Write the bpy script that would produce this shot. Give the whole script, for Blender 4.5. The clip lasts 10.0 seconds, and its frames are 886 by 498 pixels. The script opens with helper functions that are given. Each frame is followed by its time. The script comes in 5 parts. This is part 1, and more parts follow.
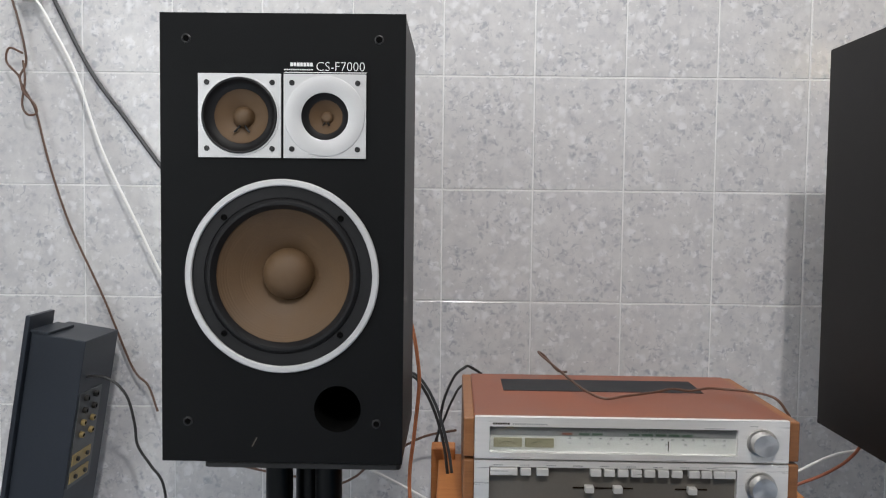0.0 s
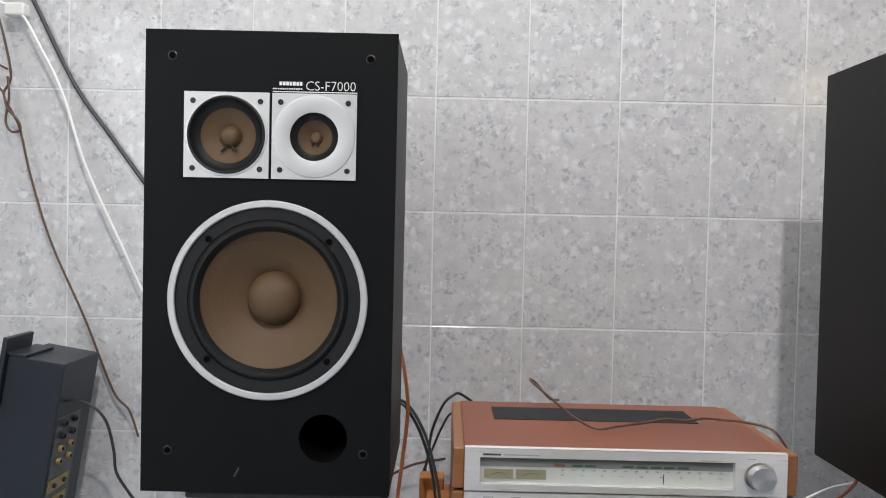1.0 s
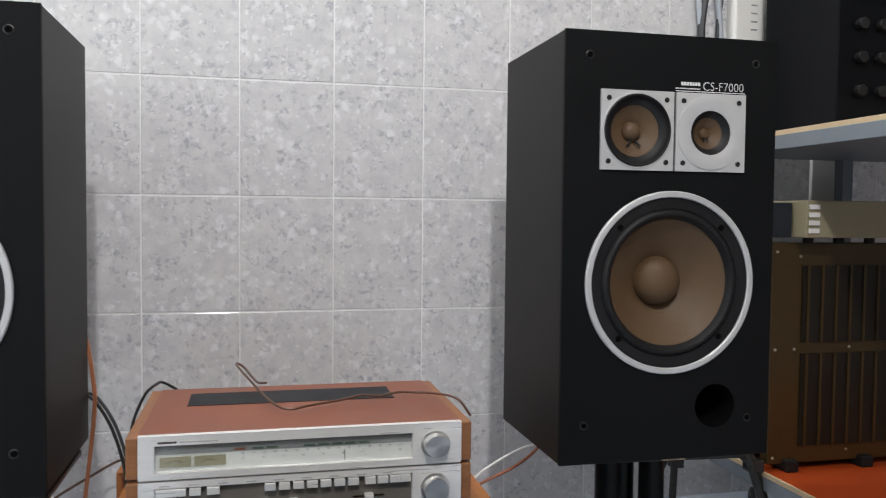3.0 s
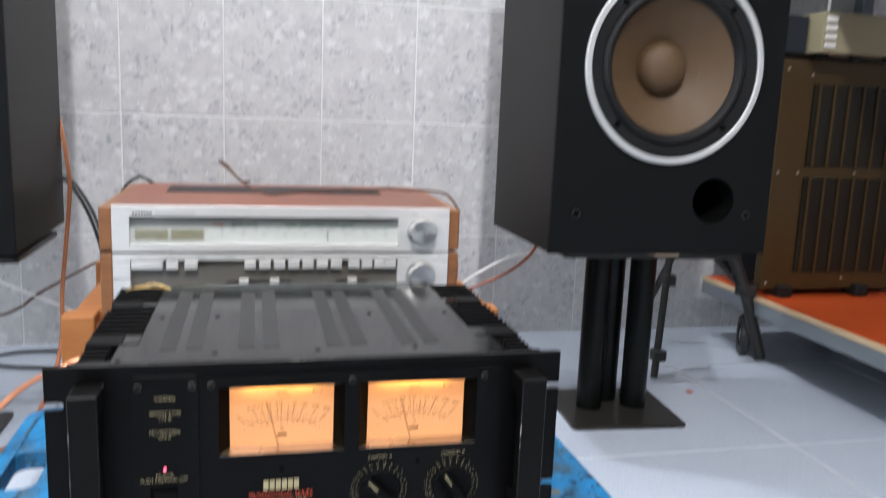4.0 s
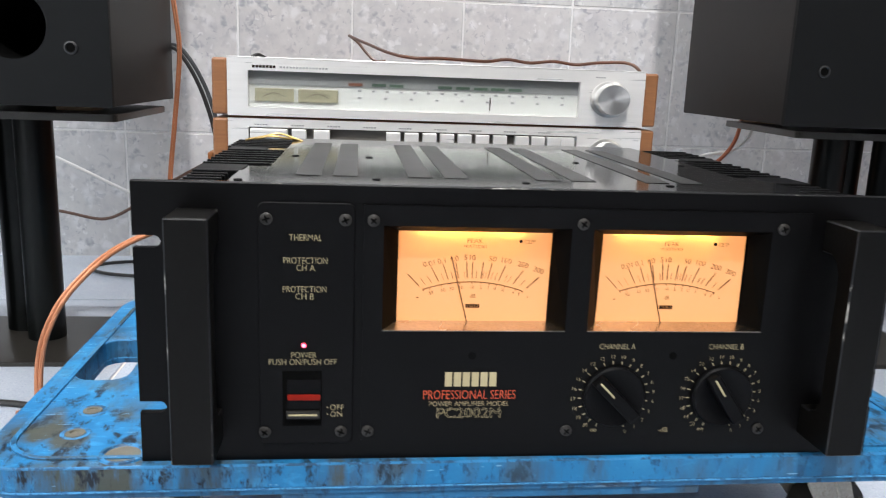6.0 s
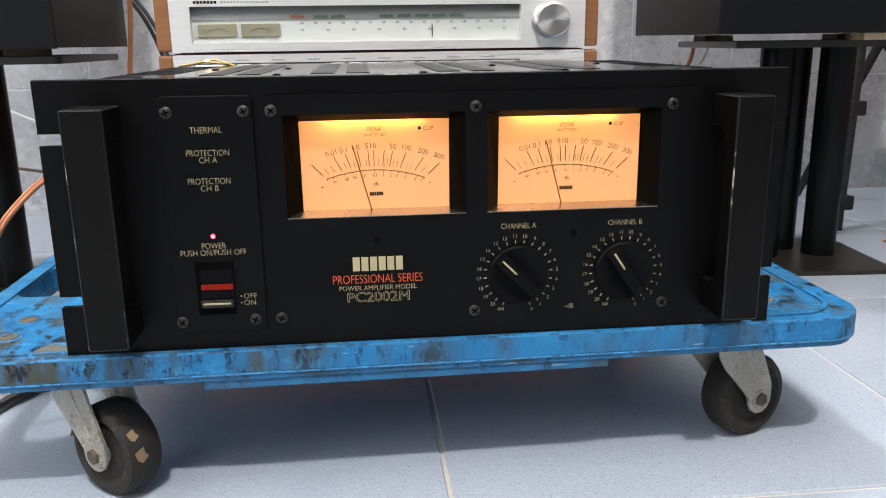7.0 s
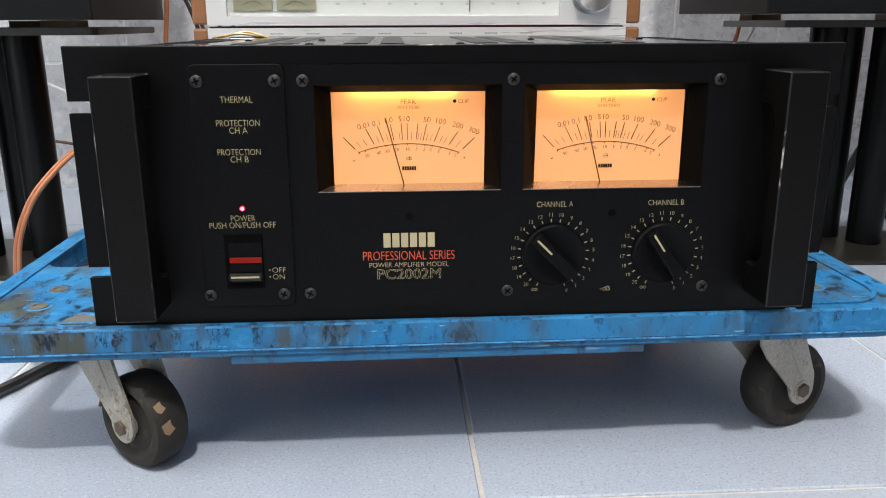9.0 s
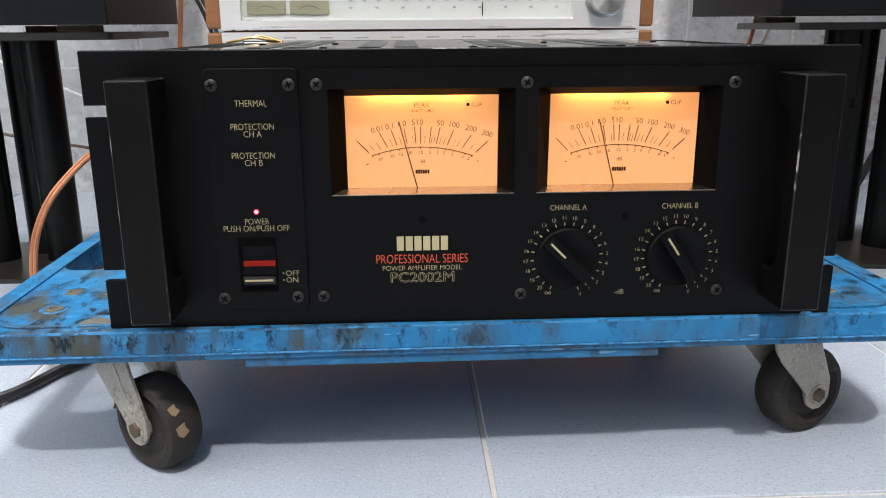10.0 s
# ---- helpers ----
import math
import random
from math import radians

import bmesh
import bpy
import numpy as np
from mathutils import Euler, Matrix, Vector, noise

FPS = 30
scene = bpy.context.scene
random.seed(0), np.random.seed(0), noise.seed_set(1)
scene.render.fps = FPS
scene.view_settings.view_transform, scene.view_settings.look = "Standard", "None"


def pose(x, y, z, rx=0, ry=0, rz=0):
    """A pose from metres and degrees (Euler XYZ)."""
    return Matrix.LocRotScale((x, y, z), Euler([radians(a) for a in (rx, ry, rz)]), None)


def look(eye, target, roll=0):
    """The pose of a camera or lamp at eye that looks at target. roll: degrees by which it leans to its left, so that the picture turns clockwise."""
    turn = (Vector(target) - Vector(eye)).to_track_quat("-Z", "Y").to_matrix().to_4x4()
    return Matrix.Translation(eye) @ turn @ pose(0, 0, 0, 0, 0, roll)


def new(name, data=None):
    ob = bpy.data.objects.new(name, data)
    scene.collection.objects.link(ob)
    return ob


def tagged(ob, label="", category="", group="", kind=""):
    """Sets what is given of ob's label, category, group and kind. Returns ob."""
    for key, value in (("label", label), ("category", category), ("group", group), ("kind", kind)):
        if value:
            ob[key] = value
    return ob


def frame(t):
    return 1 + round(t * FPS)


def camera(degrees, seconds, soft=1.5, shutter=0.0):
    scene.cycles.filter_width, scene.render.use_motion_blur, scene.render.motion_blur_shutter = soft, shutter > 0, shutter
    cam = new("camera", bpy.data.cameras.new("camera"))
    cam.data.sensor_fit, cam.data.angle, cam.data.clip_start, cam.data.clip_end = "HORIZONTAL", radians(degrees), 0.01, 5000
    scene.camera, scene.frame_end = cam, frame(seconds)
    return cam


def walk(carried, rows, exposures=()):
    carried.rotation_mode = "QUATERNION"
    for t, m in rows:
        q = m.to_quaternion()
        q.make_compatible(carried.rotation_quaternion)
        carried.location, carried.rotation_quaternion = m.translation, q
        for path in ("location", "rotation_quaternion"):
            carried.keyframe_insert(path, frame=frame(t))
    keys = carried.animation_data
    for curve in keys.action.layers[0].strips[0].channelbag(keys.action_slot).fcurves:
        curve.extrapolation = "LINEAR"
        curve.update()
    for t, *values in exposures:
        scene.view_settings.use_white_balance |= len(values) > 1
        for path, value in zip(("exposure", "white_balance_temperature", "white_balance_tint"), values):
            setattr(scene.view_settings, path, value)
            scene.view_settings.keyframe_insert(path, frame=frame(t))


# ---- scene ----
cam = camera(57.8, 10.0, soft=1.05, shutter=0.3)
PATH = [
    (0, (0.068, 0.237, 0.708), (0.037, 2.234, 0.601), 0.7),
    (0.5, (0.049, 0.282, 0.725), (0.055, 2.28, 0.646), 0.7),
    (1, (0.066, 0.269, 0.712), (0.059, 2.269, 0.658), 1.3),
    (1.5, (0.071, 0.267, 0.709), (0.061, 2.266, 0.65), 1.2),
    (2, (0.098, 0.261, 0.7), (0.132, 2.259, 0.636), 0.9),
    (2.5, (0.191, 0.253, 0.707), (0.497, 2.228, 0.635), 0.4),
    (2.7, (0.234, 0.245, 0.717), (0.643, 2.202, 0.637), -0.3),
    (3.8, (0.305, 0.266, 0.586), (0.791, 2.194, 0.373), 1.7),
    (4, (0.306, 0.284, 0.529), (0.762, 2.2, 0.181), 2.3),
    (4.2, (0.312, 0.328, 0.475), (0.737, 2.231, 0.031), 2.4),
    (4.5, (0.294, 0.415, 0.394), (0.629, 2.338, -0.044), 1.3),
    (5, (0.234, 0.539, 0.373), (0.494, 2.49, 0.019), 1.0),
    (5.1, (0.23, 0.545, 0.366), (0.477, 2.498, 0.014), 0.9),
    (5.2, (0.225, 0.549, 0.363), (0.466, 2.503, 0.008), 1.2),
    (6.3, (0.289, 0.512, 0.352), (0.501, 2.45, -0.096), 2.2),
    (6.5, (0.311, 0.495, 0.332), (0.53, 2.429, -0.13), 0.7),
    (7, (0.321, 0.497, 0.311), (0.518, 2.424, -0.19), -0.8),
    (7.5, (0.321, 0.504, 0.307), (0.481, 2.428, -0.214), -0.6),
    (8, (0.322, 0.509, 0.303), (0.461, 2.43, -0.234), -0.5),
    (8.5, (0.322, 0.51, 0.304), (0.449, 2.431, -0.235), -0.2),
    (9, (0.322, 0.51, 0.304), (0.437, 2.432, -0.238), -0.2),
    (9.5, (0.321, 0.51, 0.305), (0.418, 2.434, -0.234), -0.3),
    (10, (0.321, 0.51, 0.304), (0.407, 2.436, -0.23), -0.4),
]
walk(cam, [(t, look(eye, target, roll)) for t, eye, target, roll in PATH],
     exposures=[(0.0, 0.12, 6500, 9), (2.7, 0.22, 6450, 9), (3.8, 0.55, 6300, 9), (4.0, 0.82, 6200, 9), (4.6, 1.00, 6250, 9), (5.2, 1.00, 6350, 9), (6.5, 0.98, 6450, 9), (7.2, 0.88, 6500, 9), (10.0, 0.84, 6500, 9)])

# ---- light ----
world = bpy.data.worlds.new("room_world")
scene.world = world
world.use_nodes = True
world.node_tree.nodes["Background"].inputs[0].default_value = (0.75, 0.85, 1.0, 1)
world.node_tree.nodes["Background"].inputs[1].default_value = 0.05
# ceiling bulb, a second one high up close to the tiled wall, a weak warm one across the room
for place, watts, tint in (((0.28, -0.45, 2.55), 125.0, (1.0, 0.972, 0.960)), ((0.10, 1.84, 2.45), 54.0, (0.98, 0.98, 1.0)), ((2.13, -0.75, 1.53), 3.0, (1.0, 0.84, 0.52))):
    bulb = bpy.data.lights.new("room_bulb", "POINT")
    bulb.energy, bulb.shadow_soft_size, bulb.color = watts, 0.06, tint
    new("room_bulb", bulb).location = place
# added soft fill off the west wall, behind the camera; no window there
wide_fill = bpy.data.lights.new("window_daylight", "AREA")
wide_fill.shape, wide_fill.size, wide_fill.size_y = "RECTANGLE", 2.0, 1.5
wide_fill.energy, wide_fill.color = 9.0, (0.95, 0.98, 1.0)
new("window_daylight", wide_fill).matrix_world = look((-1.10, -0.35, 1.55), (0.6, 1.2, 0.6))
# second added fill, low by the same wall, brightens the shaded left floor
low_fill = bpy.data.lights.new("doorway_daylight", "AREA")
low_fill.shape, low_fill.size, low_fill.size_y = "RECTANGLE", 0.85, 1.3
low_fill.energy, low_fill.color = 10.0, (0.94, 0.98, 1.0)
new("doorway_daylight", low_fill).matrix_world = look((-1.12, 0.75, 0.80), (0.0, 1.75, 0.15))


# ---- materials ----
def nodes(name):
    m = bpy.data.materials.new(name)
    m.use_nodes = True
    t = m.node_tree
    return m, t, t.nodes["Principled BSDF"]


def add(t, kind, **values):
    n = t.nodes.new(kind)
    for k, v in values.items():
        if k in n.inputs:
            n.inputs[k].default_value = v
    return n


def coords(t, scale=1.0, stretch=(1, 1, 1)):
    """Object coordinates in metres, shifted by a random amount for each object."""
    tc = t.nodes.new("ShaderNodeTexCoord")
    info = t.nodes.new("ShaderNodeObjectInfo")
    mul = t.nodes.new("ShaderNodeVectorMath")
    mul.operation = "MULTIPLY_ADD"
    comb = t.nodes.new("ShaderNodeCombineXYZ")
    by = t.nodes.new("ShaderNodeMath")
    by.operation = "MULTIPLY"
    by.inputs[1].default_value = 37.0
    t.links.new(info.outputs["Random"], by.inputs[0])
    for k in range(3):
        t.links.new(by.outputs[0], comb.inputs[k])
    mul.inputs[1].default_value = [scale * s for s in stretch]
    t.links.new(tc.outputs["Object"], mul.inputs[0])
    t.links.new(comb.outputs[0], mul.inputs[2])
    return mul.outputs[0]


def ramp(t, fac, stops):
    r = t.nodes.new("ShaderNodeValToRGB")
    while len(r.color_ramp.elements) < len(stops):
        r.color_ramp.elements.new(0.5)
    for e, (p, c) in zip(r.color_ramp.elements, stops):
        e.position, e.color = p, (*c, 1) if len(c) == 3 else c
    t.links.new(fac, r.inputs[0])
    return r.outputs[0]


def noise_out(t, vec, scale, detail=4.0, rough=0.55, distort=0.0):
    n = add(t, "ShaderNodeTexNoise", Scale=scale, Detail=detail, Roughness=rough, Distortion=distort)
    t.links.new(vec, n.inputs["Vector"])
    return n.outputs["Fac"]


def mix(t, fac, a, b, mode="MIX"):
    m = t.nodes.new("ShaderNodeMix")
    m.data_type, m.blend_type = "RGBA", mode
    for sock, v in ((m.inputs["Factor"], fac), (m.inputs["A"], a), (m.inputs["B"], b)):
        if isinstance(v, (int, float)):
            sock.default_value = v
        elif isinstance(v, tuple):
            sock.default_value = (*v, 1)
        else:
            t.links.new(v, sock)
    return m.outputs["Result"]


def bump(t, b, height, strength, distance=0.001):
    n = add(t, "ShaderNodeBump", Strength=strength, Distance=distance)
    t.links.new(height, n.inputs["Height"])
    t.links.new(n.outputs[0], b.inputs["Normal"])


def surface(name, colour, rough=0.5, metal=0.0, vary=0.12, scale=40.0, grain=0.15, stretch=(1, 1, 1), wear=None, spec=0.5, coat=0.0, distance=0.0004):
    """Colour with mottling at two scales, uneven gloss and fine relief."""
    m, t, b = nodes(name)
    v = coords(t, 1.0, stretch)
    big, small = noise_out(t, v, scale * 0.15, 5), noise_out(t, v, scale * 6, 3)
    lo = tuple(c * (1 - vary) for c in colour)
    hi = tuple(min(1, c * (1 + vary)) for c in colour)
    col = mix(t, 0.35, ramp(t, big, [(0.3, lo), (0.7, hi)]), ramp(t, small, [(0.3, lo), (0.7, hi)]))
    if wear:
        spots = ramp(t, noise_out(t, v, scale * 0.9, 8, 0.7), [(wear[1], (0, 0, 0)), (wear[1] + 0.06, (1, 1, 1))])
        col = mix(t, spots, col, wear[0])
    t.links.new(col, b.inputs["Base Color"])
    t.links.new(ramp(t, big, [(0.25, (rough * 0.85,) * 3), (0.75, (min(1, rough * 1.15),) * 3)]), b.inputs["Roughness"])
    b.inputs["Metallic"].default_value = metal
    b.inputs["Specular IOR Level"].default_value = spec
    b.inputs["Coat Weight"].default_value = coat
    if grain:
        bump(t, b, small, grain, distance)
    return m


def chips(t, vec, scale, keep, wobble, soft=(0.22, 0.48)):
    """Mask of rounded chips: some cells of a wobbly cell pattern, soft at their rims."""
    n = add(t, "ShaderNodeTexNoise", Scale=scale * 1.1, Detail=1.5, Roughness=0.5)
    t.links.new(vec, n.inputs["Vector"])
    mv = t.nodes.new("ShaderNodeVectorMath")
    mv.operation = "MULTIPLY_ADD"
    mv.inputs[1].default_value = (wobble, wobble, wobble)
    t.links.new(n.outputs["Color"], mv.inputs[0])
    t.links.new(vec, mv.inputs[2])
    c = add(t, "ShaderNodeTexVoronoi", Scale=scale, Randomness=1.0)
    t.links.new(mv.outputs[0], c.inputs["Vector"])
    body = ramp(t, c.outputs["Distance"], [(soft[0], (1, 1, 1)), (soft[1], (0, 0, 0))])
    sep = t.nodes.new("ShaderNodeSeparateColor")
    t.links.new(c.outputs["Color"], sep.inputs[0])
    pick = ramp(t, sep.outputs[0], [(keep, (0, 0, 0)), (min(1.0, keep + 0.3), (1, 1, 1))])
    return mix(t, 1.0, body, pick, "MULTIPLY")


def wall_tile_material():
    m, t, b = nodes("glazed_wall_tile")
    v = coords(t)
    base = ramp(t, noise_out(t, v, 26, 6, 0.62), [(0.30, (0.53, 0.53, 0.55)), (0.50, (0.605, 0.60, 0.605)), (0.70, (0.655, 0.65, 0.65))])
    col = mix(t, chips(t, v, 40, 0.50, 0.034, (0.20, 0.55)), base, (0.73, 0.73, 0.745))
    where = ramp(t, noise_out(t, v, 14, 3, 0.5), [(0.40, (0.25, 0.25, 0.25)), (0.56, (1, 1, 1))])
    dark = mix(t, 1.0, chips(t, v, 58, 0.40, 0.034, (0.12, 0.55)), where, "MULTIPLY")
    col = mix(t, dark, col, (0.385, 0.395, 0.435))
    col = mix(t, chips(t, v, 105, 0.74, 0.016, (0.12, 0.50)), col, (0.78, 0.78, 0.79))
    streak = ramp(t, noise_out(t, v, 62, 2, 0.5, 1.6), [(0.60, (0, 0, 0)), (0.68, (0.75, 0.75, 0.75))])
    col = mix(t, mix(t, 1.0, streak, where, "MULTIPLY"), col, (0.40, 0.41, 0.45))
    t.links.new(col, b.inputs["Base Color"])
    b.inputs["Roughness"].default_value = 0.15
    bump(t, b, noise_out(t, v, 16, 3), 0.12, 0.002)
    return m


def floor_tile_material():
    m, t, b = nodes("speckled_floor_tile")
    v = coords(t)
    base = ramp(t, noise_out(t, v, 5, 5), [(0.3, (0.400, 0.447, 0.522)), (0.7, (0.450, 0.496, 0.570))])
    speck = ramp(t, noise_out(t, v, 520, 2, 0.5), [(0.34, (0.75, 0.75, 0.75)), (0.44, (0, 0, 0))])
    light = ramp(t, noise_out(t, v, 430, 2, 0.5), [(0.56, (0, 0, 0)), (0.70, (0.8, 0.8, 0.8))])
    col = mix(t, light, mix(t, speck, base, (0.32, 0.355, 0.425)), (0.515, 0.555, 0.62))
    t.links.new(col, b.inputs["Base Color"])
    t.links.new(ramp(t, noise_out(t, v, 9, 4), [(0.3, (0.20, 0.20, 0.20)), (0.7, (0.26, 0.26, 0.26))]), b.inputs["Roughness"])
    b.inputs["Specular IOR Level"].default_value = 0.62
    bump(t, b, noise_out(t, v, 400, 2), 0.10, 0.0004)
    return m


def glow(name, colour, strength, base=None):
    m, t, b = nodes(name)
    b.inputs["Base Color"].default_value = (*(base or colour), 1)
    b.inputs["Emission Color"].default_value = (*colour, 1)
    b.inputs["Emission Strength"].default_value = strength
    return m


def turned_metal(name):
    """Metal turned on a lathe about the object's own y axis."""
    m, t, b = nodes(name)
    b.inputs["Base Color"].default_value = (0.62, 0.61, 0.60, 1)
    b.inputs["Metallic"].default_value = 1.0
    b.inputs["Roughness"].default_value = 0.34
    b.inputs["Anisotropic"].default_value = 0.75
    tan = t.nodes.new("ShaderNodeTangent")
    tan.direction_type, tan.axis = "RADIAL", "Y"
    t.links.new(tan.outputs[0], b.inputs["Tangent"])
    bump(t, b, noise_out(t, coords(t), 300, 3), 0.08, 0.0003)
    return m


def glass_material(name):
    m, t, b = nodes(name)
    b.inputs["Transmission Weight"].default_value = 1.0
    b.inputs["Roughness"].default_value = 0.02
    b.inputs["IOR"].default_value = 1.45
    return m


def wood_material(name, dark, light, rough=0.45, scale=1.0):
    m, t, b = nodes(name)
    v = coords(t, scale, (3, 30, 30))
    n = noise_out(t, v, 2.0, 8, 0.65, 0.4)
    fine = noise_out(t, v, 14.0, 4, 0.6)
    col = mix(t, 0.4, ramp(t, n, [(0.3, dark), (0.7, light)]), ramp(t, fine, [(0.3, dark), (0.7, light)]))
    t.links.new(col, b.inputs["Base Color"])
    b.inputs["Roughness"].default_value = rough
    bump(t, b, fine, 0.15, 0.0004)
    return m


def blue_plastic(name="worn_blue_plastic", dull=0.0):
    """Blue moulded plastic with black grime, brown stains and pale scratches."""
    m, t, b = nodes(name)
    v = coords(t)
    col = ramp(t, noise_out(t, v, 9, 6, 0.65), [(0.3, (0.012, 0.120, 0.28)), (0.55, (0.018, 0.168, 0.37)), (0.75, (0.045, 0.250, 0.47))])
    rub = ramp(t, noise_out(t, coords(t, 1.0, (1.0, 3.0, 2.0)), 60, 5, 0.6, 0.5), [(0.54, (0, 0, 0)), (0.70, (0.7, 0.7, 0.7))])
    col = mix(t, rub, col, (0.045, 0.275, 0.56))
    patch = ramp(t, noise_out(t, v, 8, 3), [(0.37, (0.2, 0.2, 0.2)), (0.56, (1, 1, 1))])
    brown = ramp(t, noise_out(t, coords(t, 1.0, (1.3, 0.7, 0.30)), 26, 6, 0.62, 0.15), [(0.46, (0, 0, 0)), (0.62, (0.9, 0.9, 0.9))])
    col = mix(t, mix(t, 1.0, brown, patch, "MULTIPLY"), col, (0.062, 0.056, 0.026))
    grime = ramp(t, noise_out(t, coords(t, 1.0, (2.2, 1.0, 1.0)), 48, 7, 0.70, 0.15), [(0.53, (0, 0, 0)), (0.61, (1, 1, 1))])
    col = mix(t, mix(t, 1.0, grime, patch, "MULTIPLY"), col, (0.010, 0.014, 0.022))
    scratch = ramp(t, noise_out(t, coords(t, 1.0, (0.4, 5.0, 2.0)), 110, 2, 0.5, 0.6), [(0.70, (0, 0, 0)), (0.73, (0.8, 0.8, 0.8))])
    col = mix(t, scratch, col, (0.22, 0.42, 0.62))
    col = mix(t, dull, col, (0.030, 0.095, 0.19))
    t.links.new(col, b.inputs["Base Color"])
    t.links.new(ramp(t, noise_out(t, v, 30, 4), [(0.3, (0.34, 0.34, 0.34)), (0.7, (0.60, 0.60, 0.60))]), b.inputs["Roughness"])
    b.inputs["Specular IOR Level"].default_value = 0.25
    bump(t, b, noise_out(t, v, 150, 4), 0.3, 0.0008)
    return m


M_TILE = wall_tile_material()
M_FLOOR = floor_tile_material()
M_GROUT = surface("pale_grout", (0.76, 0.76, 0.76), 0.7, vary=0.08)
M_FGROUT = surface("sandy_floor_grout", (0.56, 0.53, 0.48), 0.85, vary=0.2)
M_PAINT = surface("dull_wall_paint", (0.20, 0.20, 0.198), 0.7, vary=0.04, scale=10)
M_LIGHTPAINT = surface("white_wall_paint", (0.58, 0.57, 0.55), 0.7, vary=0.04, scale=10)
M_VINYL = surface("black_vinyl_cabinet", (0.0046, 0.0050, 0.0056), 0.62, vary=0.15, scale=60, grain=0.25, wear=((0.025, 0.023, 0.020), 0.76), spec=0.12)
M_SIDE = wood_material("dark_vinyl_side", (0.0064, 0.0059, 0.0057), (0.0112, 0.0101, 0.0096), 0.45)
M_SIDE.node_tree.nodes["Principled BSDF"].inputs["Specular IOR Level"].default_value = 0.18
M_SILVER = surface("satin_silver", (0.56, 0.56, 0.565), 0.38, 0.35, vary=0.04, scale=80, grain=0.08)
M_ALU = surface("brushed_aluminium", (0.78, 0.765, 0.745), 0.30, 0.40, vary=0.05, scale=60, grain=0.1, stretch=(1, 25, 25))
M_CONE = surface("tan_paper_cone", (0.088, 0.050, 0.022), 0.62, vary=0.14, scale=120, grain=0.3)
M_RUBBER = surface("black_rubber", (0.008, 0.008, 0.009), 0.5, vary=0.2, scale=60, grain=0.15, spec=0.3)
M_HOLE = surface("dark_hole_lining", (0.002, 0.002, 0.002), 0.9, vary=0.1, spec=0.05, grain=0.0)
M_SCREW = surface("dark_screw_steel", (0.022, 0.020, 0.018), 0.48, 0.4, vary=0.2, scale=300, grain=0.0)
M_PANEL = surface("black_painted_steel_panel", (0.0014, 0.0013, 0.0015), 0.42, 0.0, vary=0.15, scale=70, grain=0.12, wear=((0.02, 0.019, 0.018), 0.79), spec=0.13)
M_TOP = surface("grey_painted_top_plate", (0.018, 0.018, 0.019), 0.085, 0.4, vary=0.15, scale=40, grain=0.02)
M_VENT = surface("dark_vent_slot", (0.012, 0.012, 0.012), 0.35, spec=0.3)
M_FIN = surface("black_anodised_fin", (0.0022, 0.0022, 0.0026), 0.45, 0.0, vary=0.2, spec=0.10)
M_BEZEL = surface("polished_dark_ledge", (0.60, 0.56, 0.53), 0.26, 1.0, vary=0.25, scale=90, grain=0.1)
M_BEZELSIDE = surface("satin_black_bezel", (0.0012, 0.0011, 0.0010), 0.50, vary=0.2, spec=0.03)
M_GOLD = surface("pale_gold_print", (0.40, 0.335, 0.19), 0.5, vary=0.06)
M_RED = surface("orange_red_print", (0.62, 0.085, 0.03), 0.5, vary=0.06)
M_INK = surface("dark_brown_ink", (0.012, 0.006, 0.003), 0.8, spec=0.1, grain=0.0)
M_WHITE = surface("white_print", (0.72, 0.72, 0.72), 0.5, vary=0.04)
M_BLUE = blue_plastic()
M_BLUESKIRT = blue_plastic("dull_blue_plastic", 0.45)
M_BLUEEDGE = surface("rubbed_blue_edge", (0.022, 0.165, 0.36), 0.45, vary=0.35, scale=120, wear=((0.012, 0.06, 0.13), 0.50))
M_BLUEPALE = surface("pale_rubbed_blue", (0.055, 0.25, 0.49), 0.5, vary=0.4, scale=160, wear=((0.018, 0.12, 0.27), 0.49))
M_ZINC = surface("dull_zinc_steel", (0.35, 0.325, 0.28), 0.5, 0.3, vary=0.5, scale=80, grain=0.3, wear=((0.19, 0.15, 0.10), 0.55))
M_TYRE = surface("dusty_black_rubber_tyre", (0.022, 0.019, 0.016), 0.65, vary=0.45, scale=50, grain=0.4, wear=((0.060, 0.048, 0.034), 0.60), spec=0.3)
M_WOODTOP = surface("reddish_brown_vinyl_cover", (0.205, 0.062, 0.031), 0.34, vary=0.22, scale=30, grain=0.1, spec=0.35)
M_WOODSIDE = wood_material("walnut_side", (0.19, 0.075, 0.028), (0.30, 0.13, 0.05), 0.4)
M_PINE = wood_material("orange_pine", (0.31, 0.105, 0.024), (0.45, 0.175, 0.048), 0.5)
M_COPPER = surface("clear_copper_cable", (0.50, 0.20, 0.10), 0.34, 0.45, vary=0.2, scale=200, grain=0.2)
M_CABLE = surface("black_cable", (0.018, 0.017, 0.017), 0.45, vary=0.2)
M_GREYCABLE = surface("dark_grey_cable", (0.034, 0.036, 0.040), 0.45, vary=0.2)
M_BROWNCABLE = surface("brown_twin_cable", (0.10, 0.050, 0.032), 0.4, vary=0.3)
M_WHITECABLE = surface("white_cable", (0.78, 0.77, 0.75), 0.45, vary=0.05)
M_GUNMETAL = surface("blue_black_steel_case", (0.019, 0.024, 0.033), 0.42, 0.2, vary=0.12, scale=40, grain=0.12)
M_METER = glow("amber_lit_meter_card", (1.0, 0.360, 0.088), 0.40, (0.30, 0.19, 0.11))
